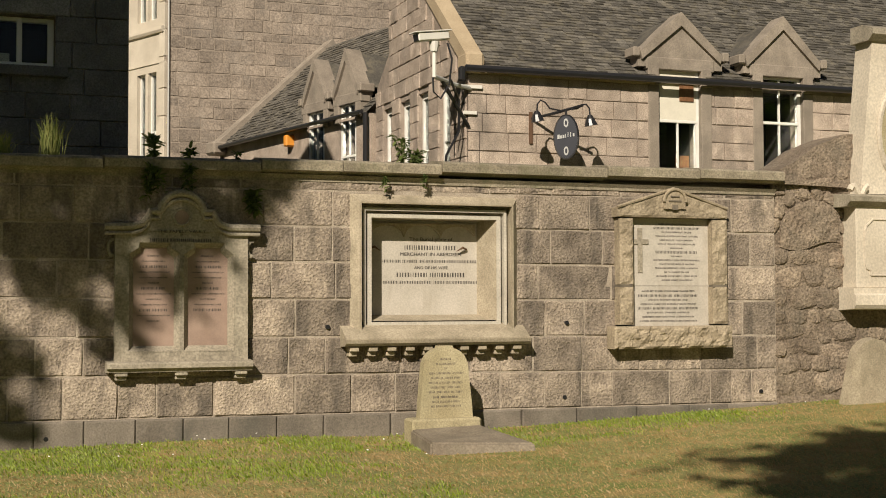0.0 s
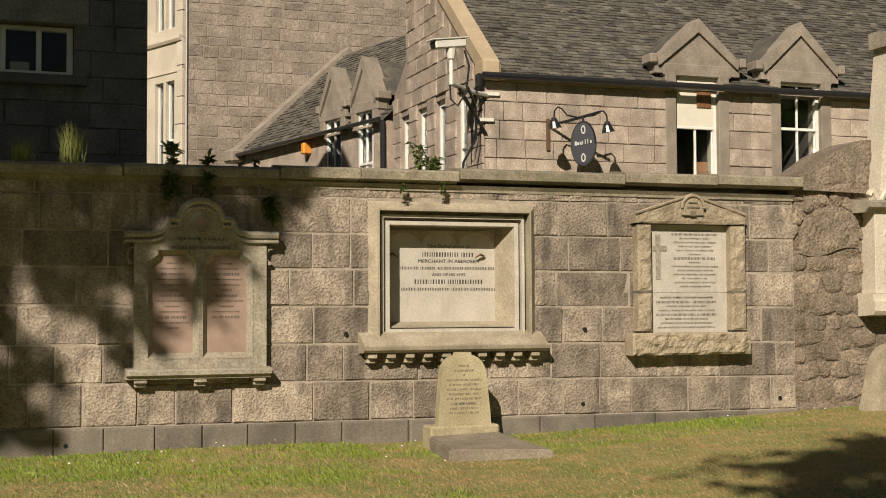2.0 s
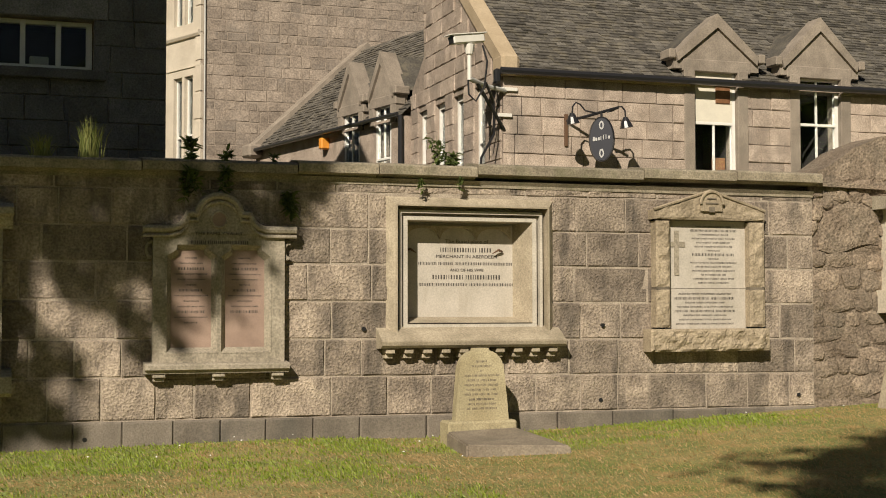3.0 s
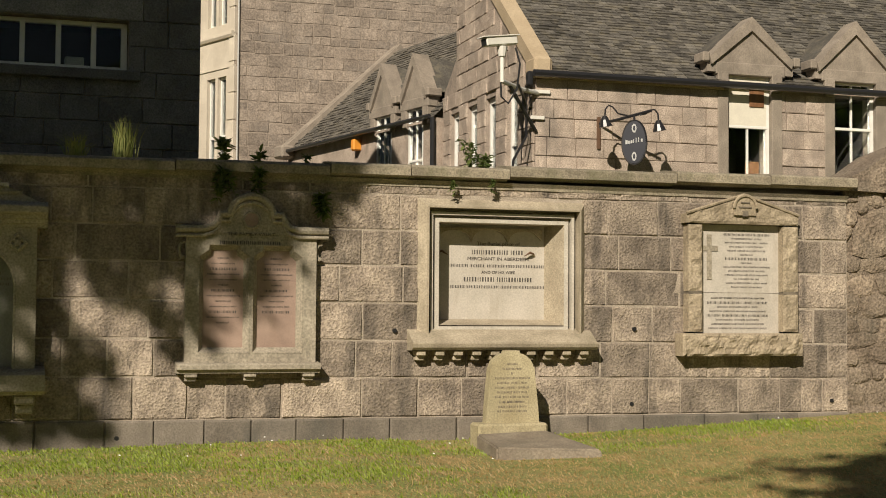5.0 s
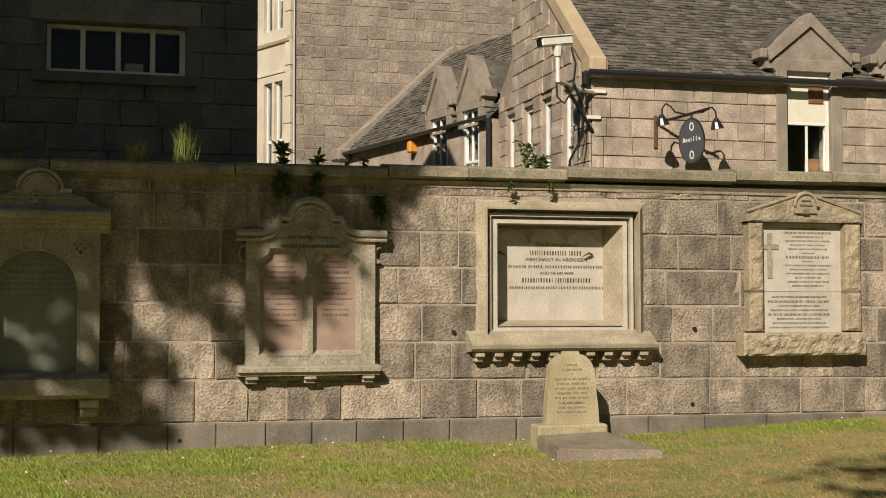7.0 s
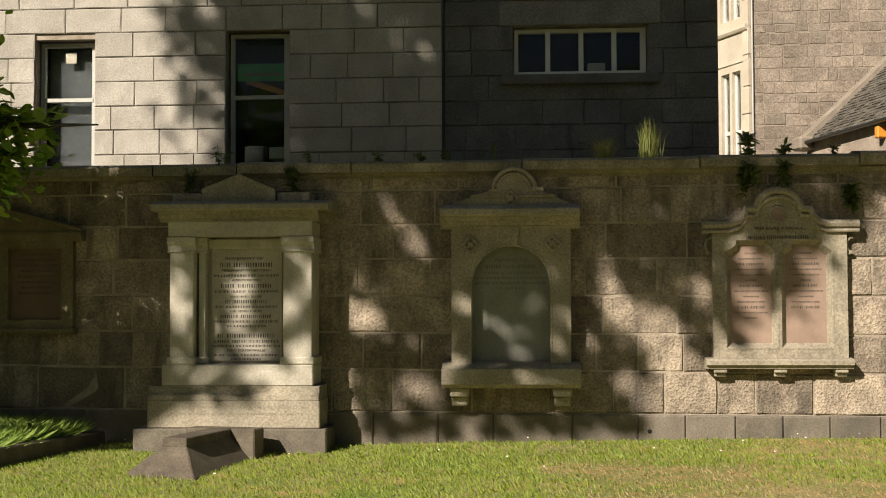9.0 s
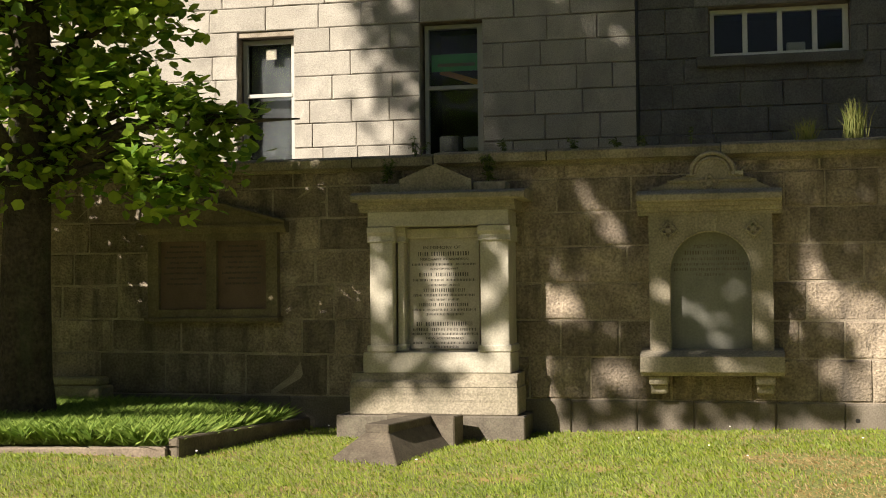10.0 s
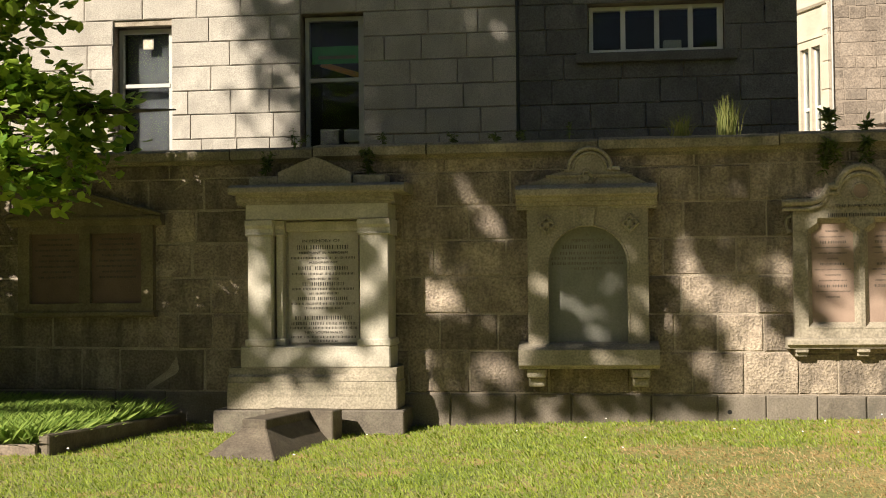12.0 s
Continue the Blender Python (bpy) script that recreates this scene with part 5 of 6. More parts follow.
granite_building()
tenement()
public_house()


def security_camera():
    t = thing("security_camera", "off-white security camera on a bracket arm at the corner", "camera")
    turn = pose(5.98, 8.35, 5.93, 0, -9, 12)
    bm = bx(-0.30, 0.30, -0.09, 0.09, -0.06, 0.08, 0.02)
    bm.transform(turn)
    part("housing", bm, CCTV, t)
    bm = bx(-0.36, 0.34, -0.11, 0.11, 0.08, 0.10, 0.006)
    bm.transform(turn)
    part("sun_shield", bm, CCTV, t)
    bm = bx(-0.31, -0.295, -0.07, 0.07, -0.045, 0.06, 0)
    bm.transform(turn)
    part("lens_window", bm, BLACK, t)
    part("pan_head", tube([(6.02, 8.35, 5.86), (6.02, 8.35, 5.70)], [0.09, 0.06], 10), CCTV, t)
    part("pole", tube([(6.02, 8.35, 5.72), (6.02, 8.35, 5.28)], 0.035, 8), CCTV, t)
    part("arm", tube([(6.02, 8.35, 5.30), (6.5, 8.75, 5.26), (6.9, 8.98, 5.25)], 0.04, 8), DIRTYWHITE, t)
    part("brace", tube([(6.2, 8.5, 5.28), (6.86, 8.97, 4.6)], 0.03, 8), BLACK, t)
    part("cable", tube([(6.25, 8.35, 5.86), (6.33, 8.35, 5.6), (6.3, 8.4, 5.2), (6.15, 8.4, 4.95), (6.02, 8.38, 5.05), (6.0, 8.36, 5.3)], 0.016, 6), BLACK, t)
    part("cable", tube([(6.4, 8.6, 5.3), (6.62, 8.8, 5.0), (6.66, 8.9, 4.5), (6.45, 8.95, 4.1), (6.4, 8.95, 3.5)], 0.022, 6), BLACK, t)
    part("clamp", bx(6.65, 7.1, 8.93, 8.96, 5.24, 5.30, 0.005), CCTV, t)
    part("clamp", bx(6.75, 7.0, 8.93, 8.96, 4.80, 4.86, 0.005), CCTV, t)
    # black box stands in for the shadow beneath the kneeler
    part("junction_box", bx(6.68, 6.77, 8.86, 9.0, 5.36, 5.6, 0.02), BLACK, t)


def hanging_sign():
    t = thing("hanging_sign", "dark oval pub sign with gooseneck lamps on iron bracket", "sign")
    cx, cz, y = 8.372, 4.41, 8.35
    place = Matrix.Translation((cx, y, cz)) @ pose(0, 0, 0, 0, 0, -34)
    sign = part("board", disc(0, 0, 0.19, 0.03, -0.03, 28, 0.355), SIGNBLUE, t)
    sign.matrix_local = place
    part("rim", tube([(a, 0, b) for a, b in arc(0, 0, 0.195, 0, 360, 28, 0.36)], 0.025, 6), BLACK, sign)
    for ez in (0.235, -0.235):
        part("emblem", disc(0, ez, 0.04, -0.03, -0.036, 12, 0.075), SILVER, sign)
        part("emblem_mark", disc(0, ez, 0.02, -0.036, -0.039, 10, 0.045), SIGNBLUE, sign)
    bm = bmesh.new()
    for k, (w, h) in enumerate(((0.036, 0.07), (0.03, 0.05), (0.03, 0.05), (0.012, 0.06), (0.012, 0.08), (0.012, 0.08), (0.028, 0.05))):
        box(bm, -0.145 + k * 0.043, -0.145 + k * 0.043 + w, -0.038, -0.03, -0.03 + k * 0.006, -0.03 + k * 0.006 + h)
    part("writing", bm, SILVER, sign)
    part("bracket", tube([(8.0, 8.98, 4.78), (8.2, 8.6, 4.82), (8.56, 8.1, 4.92)], 0.026, 8), BLACK, t)
    part("bracket_plate", bx(7.97, 8.03, 8.94, 8.99, 4.35, 4.9, 0.005), RUST, t)
    part("hanger", tube([(8.37, 8.35, 4.88), (8.37, 8.35, 4.76)], 0.02, 6), BLACK, t)
    arms = ([(8.25, 8.3, 4.84), (8.05, 8.3, 4.87), (7.96, 8.3, 4.97), (7.88, 8.3, 5.0), (7.82, 8.3, 4.93), (7.81, 8.3, 4.80)],
            [(8.42, 8.25, 4.86), (8.52, 8.22, 4.88), (8.60, 8.2, 4.945), (8.67, 8.2, 4.955), (8.73, 8.2, 4.89), (8.74, 8.2, 4.76)])
    for arm in arms:
        lamp = part("gooseneck", tube(arm, 0.014, 8), BLACK, t)
        ex, ey, ez = arm[-1]
        part("shade", tube([(ex, ey, ez + 0.02), (ex, ey, ez - 0.05), (ex + 0.02, ey, ez - 0.16)], [0.035, 0.075, 0.115], 12), BLACK, lamp, "black bell-shaped lamp shade")


security_camera()
hanging_sign()


# ---- plants ----
def leaf(verts, faces, p, size, rng, droop=0.3, slim=0.42):
    """One leaf: a folded, pointed blade of five corners."""
    a = rng.uniform(0, 6.283)
    tilt = rng.normal(-droop, 0.5)
    d = Vector((math.cos(a) * math.cos(tilt), math.sin(a) * math.cos(tilt), math.sin(tilt)))
    s = d.cross(Vector((rng.normal(0, 0.35), rng.normal(0, 0.35), 1))).normalized()
    n = s.cross(d)
    i = len(verts)
    p = Vector(p)
    verts += [p, p + d * size * 0.35 + s * size * slim + n * size * 0.06, p + d * size * 0.75 + s * size * slim * 0.75 + n * size * 0.04, p + d * size, p + d * size * 0.75 - s * size * slim * 0.75 + n * size * 0.04, p + d * size * 0.35 - s * size * slim + n * size * 0.06, p + d * size * 0.5 - n * size * 0.03]
    faces += [(i, i + 1, i + 6), (i + 1, i + 2, i + 6), (i + 2, i + 3, i + 6), (i + 3, i + 4, i + 6), (i + 4, i + 5, i + 6), (i + 5, i, i + 6)]


def tree(label, base, height, trunk_r, clumps, size, seed, limbs=True, lean=(0, 0)):
    """Trunk, limbs to each clump, and leaves in sprays round the clumps: (x, y, z, rx, ry, rz, leaves)."""
    rng = np.random.default_rng(seed)
    t = thing("tree", label, "tree")
    bx0, by0, bz0 = base
    top = (bx0 + lean[0], by0 + lean[1], bz0 + height)
    pts = [Vector(base).lerp(Vector(top), f) + Vector((0.06 * math.sin(f * 7 + seed), 0.05 * math.cos(f * 5), 0)) * (f > 0) for f in (0, 0.03, 0.08, 0.2, 0.4, 0.6, 0.8, 1)]
    part("trunk", tube(pts, [trunk_r * k for k in (1.5, 1.2, 1.03, 0.95, 0.8, 0.6, 0.4, 0.15)], 12), BARK, t, smooth=True)
    verts, faces = [], []
    for cx, cy, cz, rx, ry, rz, count in clumps:
        c = Vector((cx, cy, cz))
        f = min(max((cz - bz0) / height - 0.1, 0.3), 0.9)
        start = Vector(base).lerp(Vector(top), f)
        if limbs:
            mid = start.lerp(c, 0.5) + Vector((0, 0, 0.12 * (c - start).length))
            part("limb", tube([start, mid, c, c + (c - mid) * 0.5], [trunk_r * 0.3, trunk_r * 0.2, trunk_r * 0.1, trunk_r * 0.03], 6), BARK, t, smooth=True)
        sprays = max(int(count * (1.4 if size < 0.14 else 1)) // 14, 1)
        for _ in range(sprays):
            v = Vector(rng.normal(0, 1, 3)).normalized() * rng.uniform(0.25, 1.0) ** 0.6
            q = c + Vector((v.x * rx, v.y * ry, v.z * rz))
            out = (q - c).normalized() if (q - c).length > 0 else Vector((0, 0, 1))
            twig_len = size * rng.uniform(2, 4)
            for k in range(14):
                g = k / 13
                p = q + out * (g - 0.6) * twig_len + Vector(rng.normal(0, size * 0.55, 3)) + Vector((0, 0, -g * g * size * 0.9))
                leaf(verts, faces, p, size * rng.uniform(0.6, 1.15), rng)
    crown = raw("crown", verts, faces, LEAF, t)
    return t


def weed(label, at, height, leaves, seed, mat=WEED, spread=0.5, size=0.07, group="weeds on the wall"):
    rng = np.random.default_rng(seed)
    t = thing("weed", label, "weed", group, at=at)
    verts, faces = [], []
    stems = bmesh.new()
    for k in range(max(2, leaves // 22)):
        a = rng.uniform(0, 6.283)
        tip = Vector((math.cos(a) * spread * height * rng.random(), math.sin(a) * spread * height * rng.random() * 0.6, height * rng.uniform(0.6, 1.0)))
        mid = tip * 0.5 + Vector((0, 0, abs(height) * 0.08))
        tube([(0, 0, 0), mid, tip], [0.006, 0.004, 0.002], 4, stems)
        for j in range(22):
            f = rng.uniform(0.1, 1.0)
            p = (mid * (2 * f) if f < 0.5 else mid.lerp(tip, 2 * f - 1))
            leaf(verts, faces, p, size * rng.uniform(0.6, 1.2), rng, 0.1, 0.2)
    part("stem", stems, mat, t)["kind"] = "stuff"
    raw("leaves", verts, faces, mat, t)


def tuft(label, at, height, count, seed, spread=0.5):
    rng = np.random.default_rng(seed)
    t = thing("grass_tuft", label, "grass", "grass tufts on the coping", at=at)
    verts, faces = [], []
    for _ in range(count):
        a, l, h = rng.uniform(0, 6.283), rng.uniform(0, spread) * height, height * rng.uniform(0.5, 1.05)
        x, y = rng.normal(0, 0.035, 2)
        w = 0.004
        dx, dy = math.cos(a) * l, math.sin(a) * l
        i = len(verts)
        verts += [(x - w, y, 0), (x + w, y, 0), (x + dx * 0.35 + w, y + dy * 0.35, h * 0.6), (x + dx * 0.35 - w, y + dy * 0.35, h * 0.6), (x + dx, y + dy, h)]
        faces += [(i, i + 1, i + 2, i + 3), (i + 3, i + 2, i + 4)]
    raw("tuft_grass", verts, faces, STRAW, t)


tuft("tall yellow-green grass tuft on the coping", (-0.53, 0.0, 2.90), 0.36, 120, 1, 0.35)
tuft("small sparse grass tuft on the coping", (-0.92, 0.0, 2.90), 0.2, 60, 2, 0.9)
weed("leafy green weed rooted on the coping", (0.32, -0.06, 2.88), 0.26, 110, 3, size=0.085)
weed("leafy green weed rooted on the coping", (0.62, -0.06, 2.88), 0.16, 60, 4, size=0.08)
weed("ferny weed hanging below the coping", (0.30, -0.13, 2.84), -0.34, 140, 5, size=0.08)
weed("ferny weed hanging below the coping", (0.62, -0.13, 2.84), -0.22, 90, 6, size=0.075)
weed("dark ferny weed growing from a joint", (1.22, -0.06, 2.42), 0.26, 150, 7, size=0.09)
weed("spiky weed on the coping", (2.62, -0.02, 2.90), 0.34, 100, 8, size=0.075)
weed("spiky weed on the coping", (2.76, -0.02, 2.90), 0.18, 90, 9, size=0.08)
weed("small weed hanging below the coping", (2.42, -0.13, 2.80), -0.12, 24, 10, size=0.05)
weed("small weed hanging below the coping", (2.80, -0.13, 2.82), -0.14, 30, 11, size=0.05)
weed("low weed on the coping", (1.06, 0.0, 2.92), 0.10, 30, 12, size=0.05)
weed("bushy weed behind the memorial top", (-4.62, -0.14, 2.62), 0.26, 90, 13, size=0.06)
weed("bushy weed behind the memorial top", (-3.68, -0.14, 2.60), 0.26, 90, 14, size=0.07)
weed("leafy weed on the coping", (-4.35, -0.08, 2.80), 0.28, 70, 15, size=0.05)
weed("low weed on the coping", (-3.55, -0.05, 2.88), 0.14, 40, 16, size=0.05)
weed("low weed on the coping", (-2.92, -0.05, 2.88), 0.12, 40, 17, size=0.05)
weed("low weed on the coping", (-2.55, -0.08, 2.86), 0.14, 50, 18, size=0.05)
weed("low weed on the coping", (-2.30, -0.05, 2.88), 0.12, 40, 19, size=0.05)
weed("thin weed on the coping", (-1.9, 0.0, 2.90), 0.20, 24, 20, size=0.04)
weed("grassy weed at the grave's edge", (-5.98, -1.7, 0.42), 0.16, 70, 21, size=0.05, group="weeds round the grave")
weed("leafy weed at the grave's edge", (-5.75, -0.9, 0.45), 0.22, 80, 22, size=0.06, group="weeds round the grave")

# the tree by the wall
tree("broad-leaved tree with dark trunk beside the wall", (-7.5, -1.35, 0.35), 7.5, 0.225, [
    (-7.00, -1.15, 3.58, 0.49, 0.40, 0.37, 535), (-6.35, -1.15, 3.33, 0.39, 0.36, 0.32, 331), (-7.00, -1.15, 2.96, 0.54, 0.40, 0.28, 459),
    (-7.57, -1.30, 3.45, 0.43, 0.40, 0.43, 484), (-6.57, -1.15, 2.78, 0.28, 0.30, 0.22, 165), (-7.51, -1.30, 2.78, 0.43, 0.40, 0.27, 280), (-5.90, -1.15, 3.15, 0.28, 0.25, 0.18, 130), (-6.0, -1.15, 2.85, 0.3, 0.3, 0.2, 170), (-6.2, -1.15, 2.58, 0.28, 0.25, 0.12, 110), (-5.6, -1.15, 3.1, 0.13, 0.15, 0.08, 34),
    (-6.68, -1.15, 4.08, 0.59, 0.40, 0.32, 535), (-7.6, -2.3, 3.3, 0.4, 0.4, 0.5, 331), (-7.7, -1.6, 4.3, 0.9, 0.9, 0.5, 714), (-8.5, -1.5, 4.0, 0.8, 0.9, 0.8, 714), (-7.0, -1.5, 4.6, 0.8, 0.8, 0.4, 535),
    (-7.4, -1.7, 5.3, 1.0, 1.0, 0.6, 714), (-8.5, -1.8, 5.2, 1.0, 1.0, 0.8, 714), (-8.5, -1.4, 2.9, 0.6, 0.6, 0.5, 459), (-7.9, -1.6, 6.2, 1.1, 1.0, 0.7, 535), (-9.3, -1.2, 3.4, 0.7, 0.7, 0.8, 535), (-9.4, -1.3, 4.6, 0.9, 0.8, 0.8, 535),
    # outer clumps out of view, added to keep sun off the wall
    (-9.0, -2.0, 2.95, 0.45, 0.4, 0.35, 260), (-9.2, -2.3, 3.5, 0.5, 0.4, 0.4, 260), (-8.75, -1.9, 2.45, 0.35, 0.3, 0.22, 160), (-9.4, -1.8, 2.3, 0.4, 0.3, 0.3, 200),
], 0.13, 4)
# unseen tree out of view, added to block light and deepen the wall's shade
crown = []
rnd = random.Random(8)
for _ in range(26):
    crown.append((rnd.uniform(-13.0, -9.8), rnd.uniform(-2.2, -0.6), rnd.uniform(2.4, 6.8), rnd.uniform(0.7, 1.1), rnd.uniform(0.7, 1.0), rnd.uniform(0.5, 0.9), 420))
tree("unseen dense tree added to shade the wall", (-11.6, -1.4, 0.3), 7.5, 0.3, crown, 0.2, 9)
# the tall trees out of view behind the walk, added to shade the wall and the building; crown gaps are shaped to fit the
# sunlit patches sunlit gaps, named by where their light falls in the plane of the wall: x, z, half width, half height
WALL_GAPS = [
    (-3.28, 2.42, 0.07, 0.08), (-2.85, 2.56, 0.08, 0.09), (-2.77, 2.42, 0.08, 0.1), (-2.61, 2.19, 0.18, 0.15), (-3.19, 1.8, 0.08, 0.1), (-3.03, 1.53, 0.22, 0.15),
    (-3.21, 1.14, 0.09, 0.16), (-3.19, 0.69, 0.13, 0.28), (-2.78, 1.32, 0.24, 0.04), (-2.6, 0.86, 0.22, 0.16), (-1.03, 2.1, 0.09, 0.07), (-0.9, 1.87, 0.1, 0.15),
    (-0.79, 1.67, 0.13, 0.15), (-0.6, 1.5, 0.36, 0.16), (-0.33, 1.19, 0.36, 0.18), (-0.42, 0.84, 0.48, 0.18), (-0.08, 0.55, 0.3, 0.11), (-0.1, 1.86, 0.1, 0.22),
    (-0.86, 2.41, 0.1, 0.05), (-3.46, 2.72, 0.08, 0.08), (-3.77, 2.52, 0.06, 0.06), (-2.24, 2.76, 0.13, 0.06)]
MEMORIAL_GAPS = [
    (-2.08, 0.89, 0.08, 0.3), (-1.95, 1.5, 0.08, 0.12), (-1.71, 1.28, 0.1, 0.1), (-1.62, 1.13, 0.11, 0.09), (-1.33, 0.75, 0.26, 0.09), (-1.13, 1.18, 0.05, 0.24),
    (-4.34, 1.7, 0.1, 0.13), (-4.35, 1.25, 0.11, 0.32), (-3.35, 1.14, 0.14, 0.35), (-4.11, 0.72, 0.38, 0.14), (-3.61, 0.72, 0.3, 0.12), (-3.98, 1.65, 0.13, 0.32),
    (-3.93, 1.2, 0.15, 0.22), (-3.38, 0.55, 0.22, 0.08), (-4.21, 0.31, 0.19, 0.06), (-3.51, 0.31, 0.27, 0.05), (-3.91, 2.43, 0.19, 0.06)]
SCROLL_GAPS = [
    (0.36, 1.7, 0.13, 0.41), (0.89, 1.36, 0.16, 0.22), (0.12, 1.47, 0.05, 0.32), (1.16, 1.57, 0.08, 0.59), (0.36, 2.25, 0.11, 0.06), (1.11, 2.12, 0.09, 0.16),
    (0.54, 1.04, 0.32, 0.08), (0.48, 1.95, 0.1, 0.11), (0.86, 1.96, 0.1, 0.13)]
COPING_GAPS = [(-0.53, 3.08, 0.14, 0.22), (-0.9, 3.0, 0.08, 0.1), (0.1, 2.9, 0.2, 0.04)]
GAPS = WALL_GAPS + MEMORIAL_GAPS + SCROLL_GAPS + COPING_GAPS


def shaded(wx, wz):
    """Whether the tall crown stands before this place of the wall's plane, seen from the sun."""
    wob = 0.10 * noise.noise(Vector((wx * 3.1, wz * 3.1, 5)))
    if wx > float(np.interp(wz, [0.3, 0.8, 1.2, 1.6, 2.0, 2.5, 2.8, 3.2], [-0.75, -0.45, 0.2, 0.75, 1.1, 1.45, 1.6, 1.7])) + 2.2 * wob:
        return False
    for gx, gz, rx, rz in GAPS:
        q, v = (wx - gx) / (rx + 0.03), (wz - gz) / (rz + 0.03)
        u = q + 0.35 * v
        if u * u + v * v < 1 + 5 * wob:
            return False
    return True


def tall_tree():
    """The tall tree behind the walk: its lower crown shades the wall, its upper crown the granite building."""
    rng = np.random.default_rng(12)
    rnd = random.Random(12)
    crown = [(rnd.uniform(-14.6, -12.4), -9.3 + rnd.uniform(-1, 1), rnd.uniform(12.8, 17.0), 0.8, 0.8, 0.6, 190) for _ in range(26)]
    crown += [(rnd.uniform(-14.6, -11.4), -9.3 + rnd.uniform(-1.3, 1.3), rnd.uniform(13.0, 18.5), 1.0, 1.0, 0.8, 200) for _ in range(40)]
    crown += [(rnd.uniform(-11.6, -8.2), -9.3 + rnd.uniform(-1.3, 1.3), rnd.uniform(13.0, 18.5), 1.0, 1.0, 0.8, 380) for _ in range(45)]
    t = tree("tall broad-leaved tree shading the wall", (-14.6, -9.8, 0.1), 17.5, 0.42, crown, 0.18, 5, lean=(3.2, 0.3))
    verts, faces = [], []
    # stretches of the crown by where their shade falls: x from, to, z from, to, leaves tried
    for x0, x1, z0, z1, count in ((-5.2, 1.8, 0.5, 3.7, 12200), (-4.9, -0.7, 1.95, 3.4, 3600), (-8.2, -5.1, 0.3, 1.45, 2600)):
        for _ in range(count):
            y = -9.3 + rng.uniform(-0.9, 0.9)
            wx, wz = rng.uniform(x0, x1), rng.uniform(z0, z1)
            if shaded(wx, wz):
                leaf(verts, faces, (wx + 0.7 * y, y, wz - 0.78 * y), 0.17 * rng.uniform(0.6, 1.2), rng)
    raw("lower_crown", verts, faces, LEAF, t)
    for cx, cz in ((-11.2, 9.4), (-9.6, 9.0), (-8.1, 9.3), (-10.4, 8.3), (-7.0, 9.6)):
        start = Vector((-13.6, -9.7, 6.2))
        end = Vector((cx, -9.3, cz))
        part("limb", tube([start, start.lerp(end, 0.5) + Vector((0, 0, 0.4)), end], [0.07, 0.05, 0.015], 6), BARK, t, smooth=True)


tall_tree()
# unseen tree, its crown set where it casts the shadow on the lawn's corner
rnd = random.Random(31)
crown = [(-3.95 + rnd.uniform(-1.0, 1.3), -17.0 + rnd.uniform(-1.2, 0.9), 10.72 + rnd.uniform(-0.9, 0.6), 0.8, 0.8, 0.5, 300) for _ in range(22)]
tree("tall broad-leaved tree on the lawn", (-3.4, -17.5, -0.1), 12.5, 0.35, crown, 0.2, 6)

# unseen far trees round the churchyard, added to darken reflections and cut low sky light
verts, faces = [], []
rng = np.random.default_rng(23)
for _ in range(15000):
    a = radians(rng.uniform(175, 365))
    far = rng.uniform(38, 48)
    x, y = far * math.cos(a), -8 + far * math.sin(a)
    h = 13 + 3 * noise.noise(Vector((x * 0.12, y * 0.12, 0)))
    leaf(verts, faces, (x, y, rng.uniform(-1.5, 1) + h * rng.random() ** 0.8), rng.uniform(0.8, 1.6), rng)
tagged(raw("woods", verts, faces, LEAF), "unseen trees added to darken reflections and low sky", "woods", kind="stuff")

# ---- grass ----
blades("grass", "short mown green lawn grass", BLADE, 150000, (-8.5, 8.6, -4.6, -0.05), 0.032, 1.3, 1, where=lush)
blades("dry_grass", "dry brown grass cuttings on the lawn", DRYBLADE, 80000, (-8.5, 8.6, -4.6, -0.1), 0.022, 2.0, 2, where=dry)


def in_grave(x, y, rng):
    return -1.95 - 0.165 * (-x - 5.95) < y < -0.3 and x < -6.0 + (y + 1.9) * 0.28


blades("tall_grass", "long overgrown grass inside the grave kerb", TALLBLADE, 62000, (-8.9, -5.4, -2.3, -0.2), 0.16, 1.7, 3, zoff=0.06, where=in_grave, wide=0.4)

verts, faces = [], []
rng = np.random.default_rng(17)
for _ in range(28):
    x, y = rng.uniform(-7, 8), -0.05 - abs(rng.normal(0, 0.9))
    z, k, q = ground_z(x, y) + 0.05, len(verts), rng.uniform(0.006, 0.012)
    verts += [(x, y, z + 0.006)] + [(x + q * math.cos(j * 1.047), y + q * math.sin(j * 1.047) * 0.8, z + q * 0.4 * math.sin(j * 1.047)) for j in range(6)]
    faces += [(k, k + 1 + j, k + 1 + (j + 1) % 6) for j in range(6)]
tagged(raw("daisies", verts, faces, WHITE), "scattered small white daisies in the lawn", "daisies", kind="stuff")

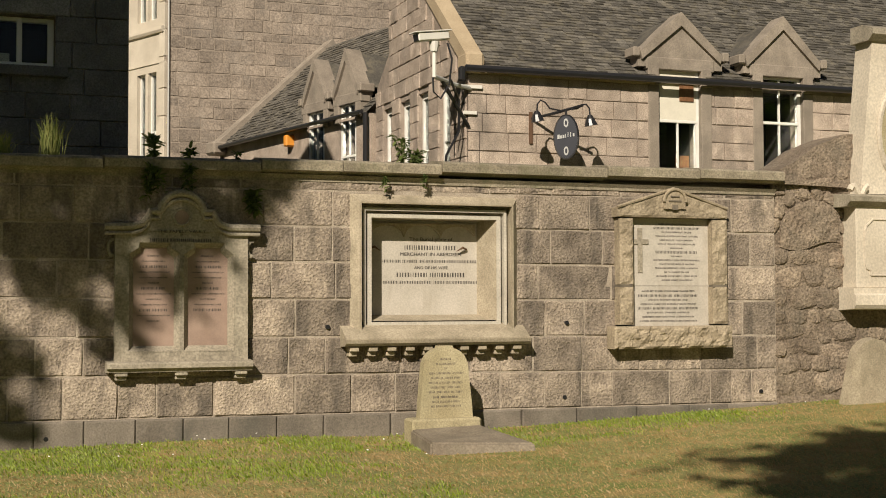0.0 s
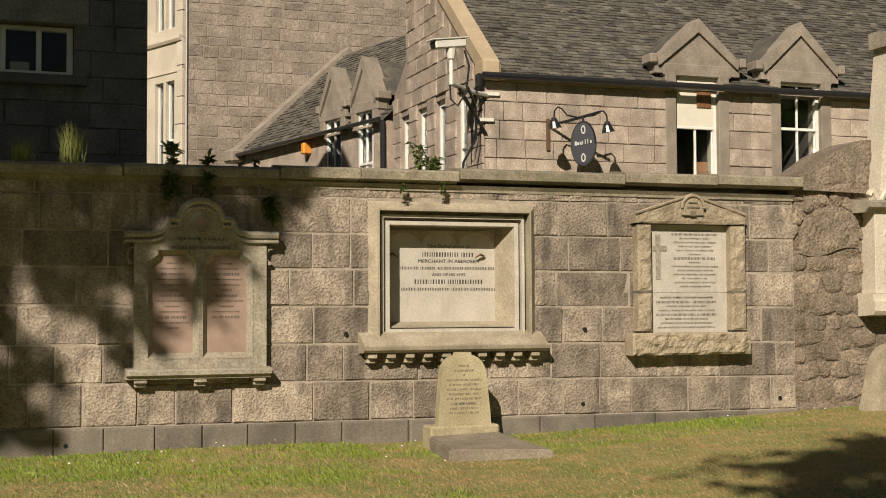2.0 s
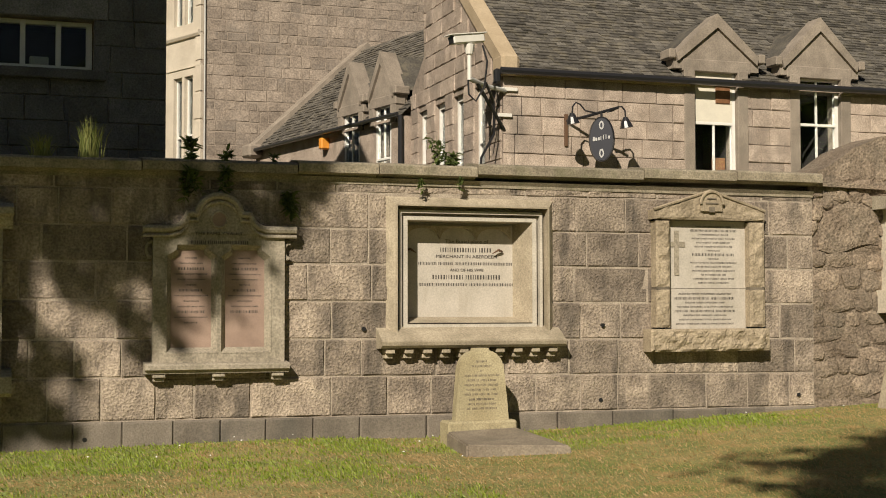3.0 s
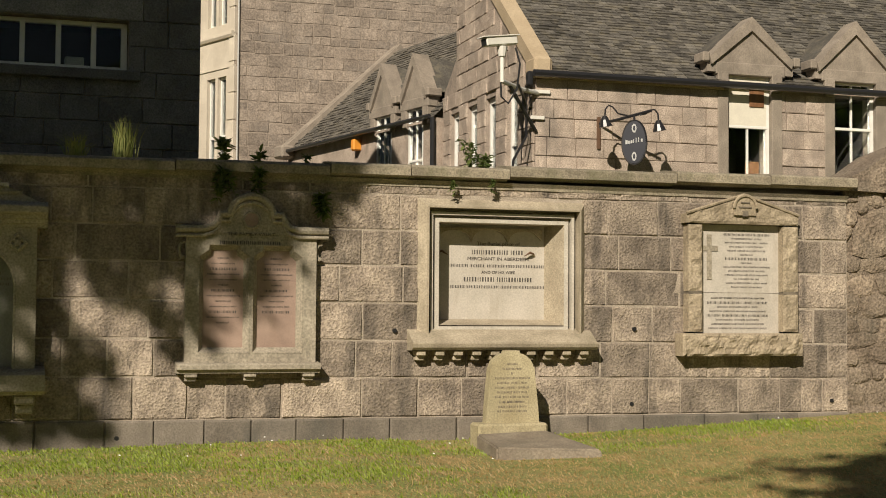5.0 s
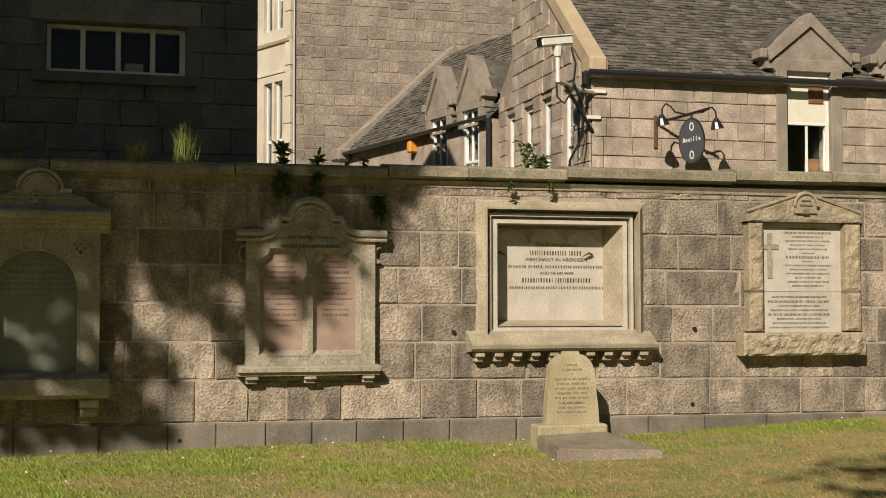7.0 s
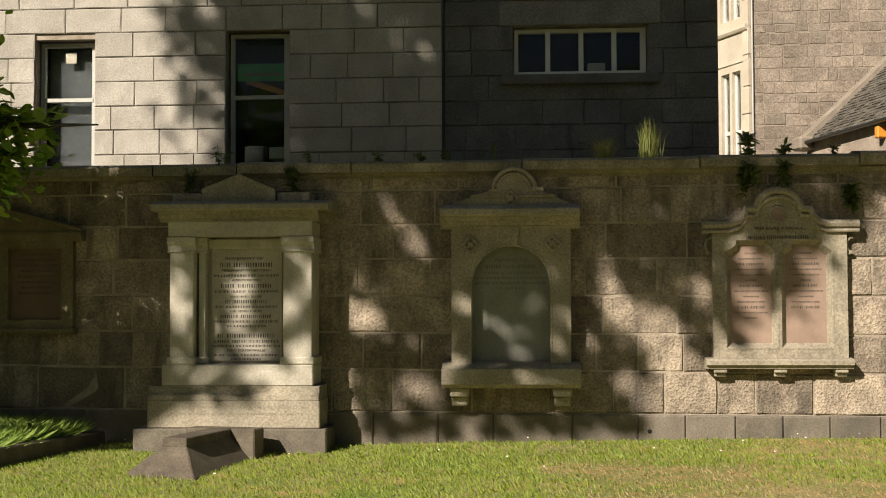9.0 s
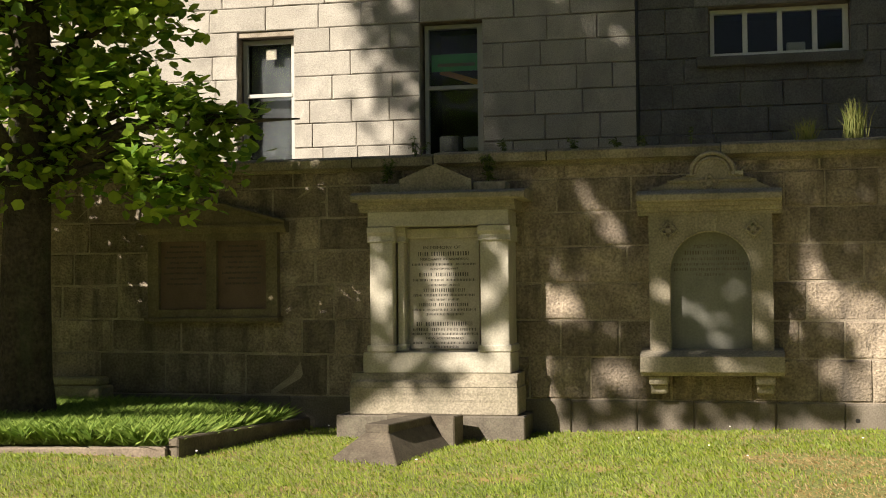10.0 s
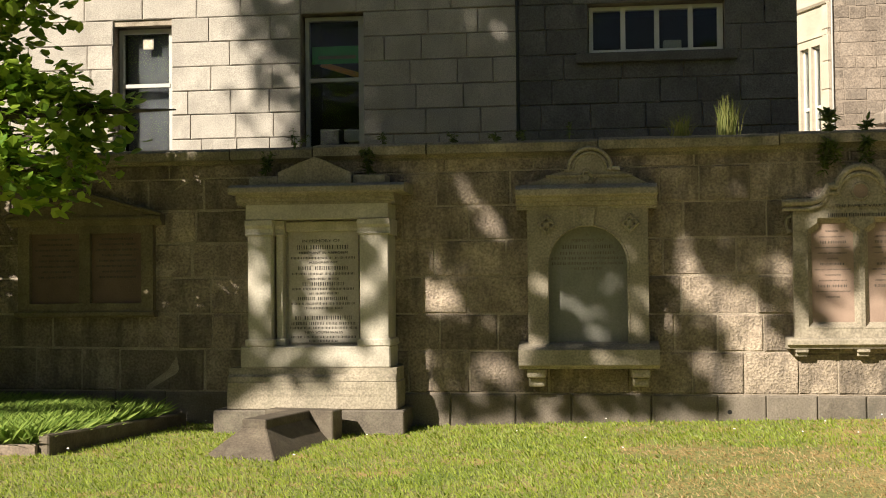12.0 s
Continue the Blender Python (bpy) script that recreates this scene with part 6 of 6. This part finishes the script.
# ---- the single stones of the wall, last ----
def course(parent, name, mat, low, high, joints, origin_y, depth, gap, uneven, seed):
    """One course of blocks between two bed joints (heights at x = -3 and x = 4.2) with the upright joints given."""
    rnd = random.Random(seed)
    shapes = [unit_block(name, mat, seed * 10 + k, uneven) for k in range(6)]
    for a, b in zip(joints, joints[1:]):
        f = ((a + b) / 2 + 3) / 7.2
        z0, z1 = low[0] + (low[1] - low[0]) * f, high[0] + (high[1] - high[0]) * f
        ob = new(name, rnd.choice(shapes))
        ob.parent = parent
        lean = math.degrees(math.atan((low[0] - low[1]) / 7.2))
        ob.matrix_local = pose((a + b) / 2, origin_y, (z0 + z1) / 2, 0, lean, rnd.uniform(-0.25, 0.25)) @ Matrix.Diagonal((b - a - gap, depth * rnd.uniform(0.88, 1.14), z1 - z0 - gap, 1))


def far_joints(start, seed):
    """Joints of the shaded stretch by the trees, up to the first one that shows."""
    rnd = random.Random(seed)
    out = [start]
    while out[0] > -9.0:
        out.insert(0, out[0] - rnd.uniform(0.4, 0.72))
    return out


BEDS = [(0.665, 0.617), (1.043, 0.968), (1.366, 1.307), (1.698, 1.658), (2.021, 2.001), (2.328, 2.337), (2.632, 2.677), (2.75, 2.76)]
JOINTS = [
    far_joints(-6.4, 1) + [-6.04, -5.23, -4.6, -3.9, -3.35, -2.81, -2.1, -1.4, -0.86, -0.42, 0.04, 0.37, 0.87, 1.6, 2.13, 2.55, 3.1, 3.6, 4.07, 4.46, 4.8, 5.44, 5.91, 6.16, 6.4, WALL_END],
    far_joints(-6.68, 2) + [-5.85, -5.48, -5.16, -4.5, -3.8, -3.07, -2.55, -1.9, -1.3, -1.01, -0.64, -0.25, 0.4, 1.0, 1.54, 1.88, 2.6, 3.3, 3.95, 4.47, 5.1, 5.8, 6.47, WALL_END],
    far_joints(-5.75, 3) + [-5.17, -4.4, -3.7, -3.23, -2.82, -2.2, -1.5, -0.95, -0.3, 0.4, 1.0, 1.6, 2.14],
    far_joints(-5.9, 4) + [-5.35, -4.6, -3.9, -3.11, -2.47, -1.8, -1.1, -0.47, 0.2, 0.8, 1.38, 1.98, 2.14],
    far_joints(-5.73, 5) + [-5.31, -4.7, -4.0, -3.4, -2.8, -2.2, -1.5, -0.92, -0.21, 0.5, 1.1, 1.59, 1.95, 2.14],
    far_joints(-5.76, 6) + [-5.23, -4.6, -3.9, -3.09, -2.43, -1.8, -1.12, -0.78, -0.34, 0.09, 0.7, 1.3, 1.95, 2.14],
    far_joints(-5.56, 7) + [-5.36, -4.5, -3.7, -3.0, -2.22, -1.5, -0.82, -0.18, 0.5, 1.1, 1.65, 2.31, 2.9, 3.5, 4.15, 4.91, 5.5, 6.1, WALL_END]]
RIGHT = {2: [3.76, 4.07, 4.5, 5.1, 5.8, 6.3, WALL_END], 3: [3.76, 4.0, 4.8, 5.4, 6.12, WALL_END], 4: [3.76, 4.14, 4.7, 5.3, 5.9, 6.4, WALL_END], 5: [3.76, 4.02, 4.56, 5.2, 5.7, 6.18, WALL_END]}
for k, joints in enumerate(JOINTS):
    course(wall, "block", GRANITE, BEDS[k], BEDS[k + 1], joints, 0.037, 0.048, 0.014, 0.16, 51 + k)
    if k in RIGHT:
        course(wall, "block", GRANITE, BEDS[k], BEDS[k + 1], RIGHT[k], 0.037, 0.048, 0.014, 0.16, 61 + k)
course(wall, "plinth_block", PLINTH, (0.2, 0.2), BEDS[0], far_joints(-5.6, 8) + [-4.9, -4.2, -3.6, -2.98, -2.4, -1.91, -1.22, -0.65, -0.24, 0.19, 0.6, 1.0, 1.43, 1.86, 2.5, 3.2, 3.82, 4.4, 5.06, 5.65, 6.1, WALL_END], 0.004, 0.034, 0.008, 0.1, 52)
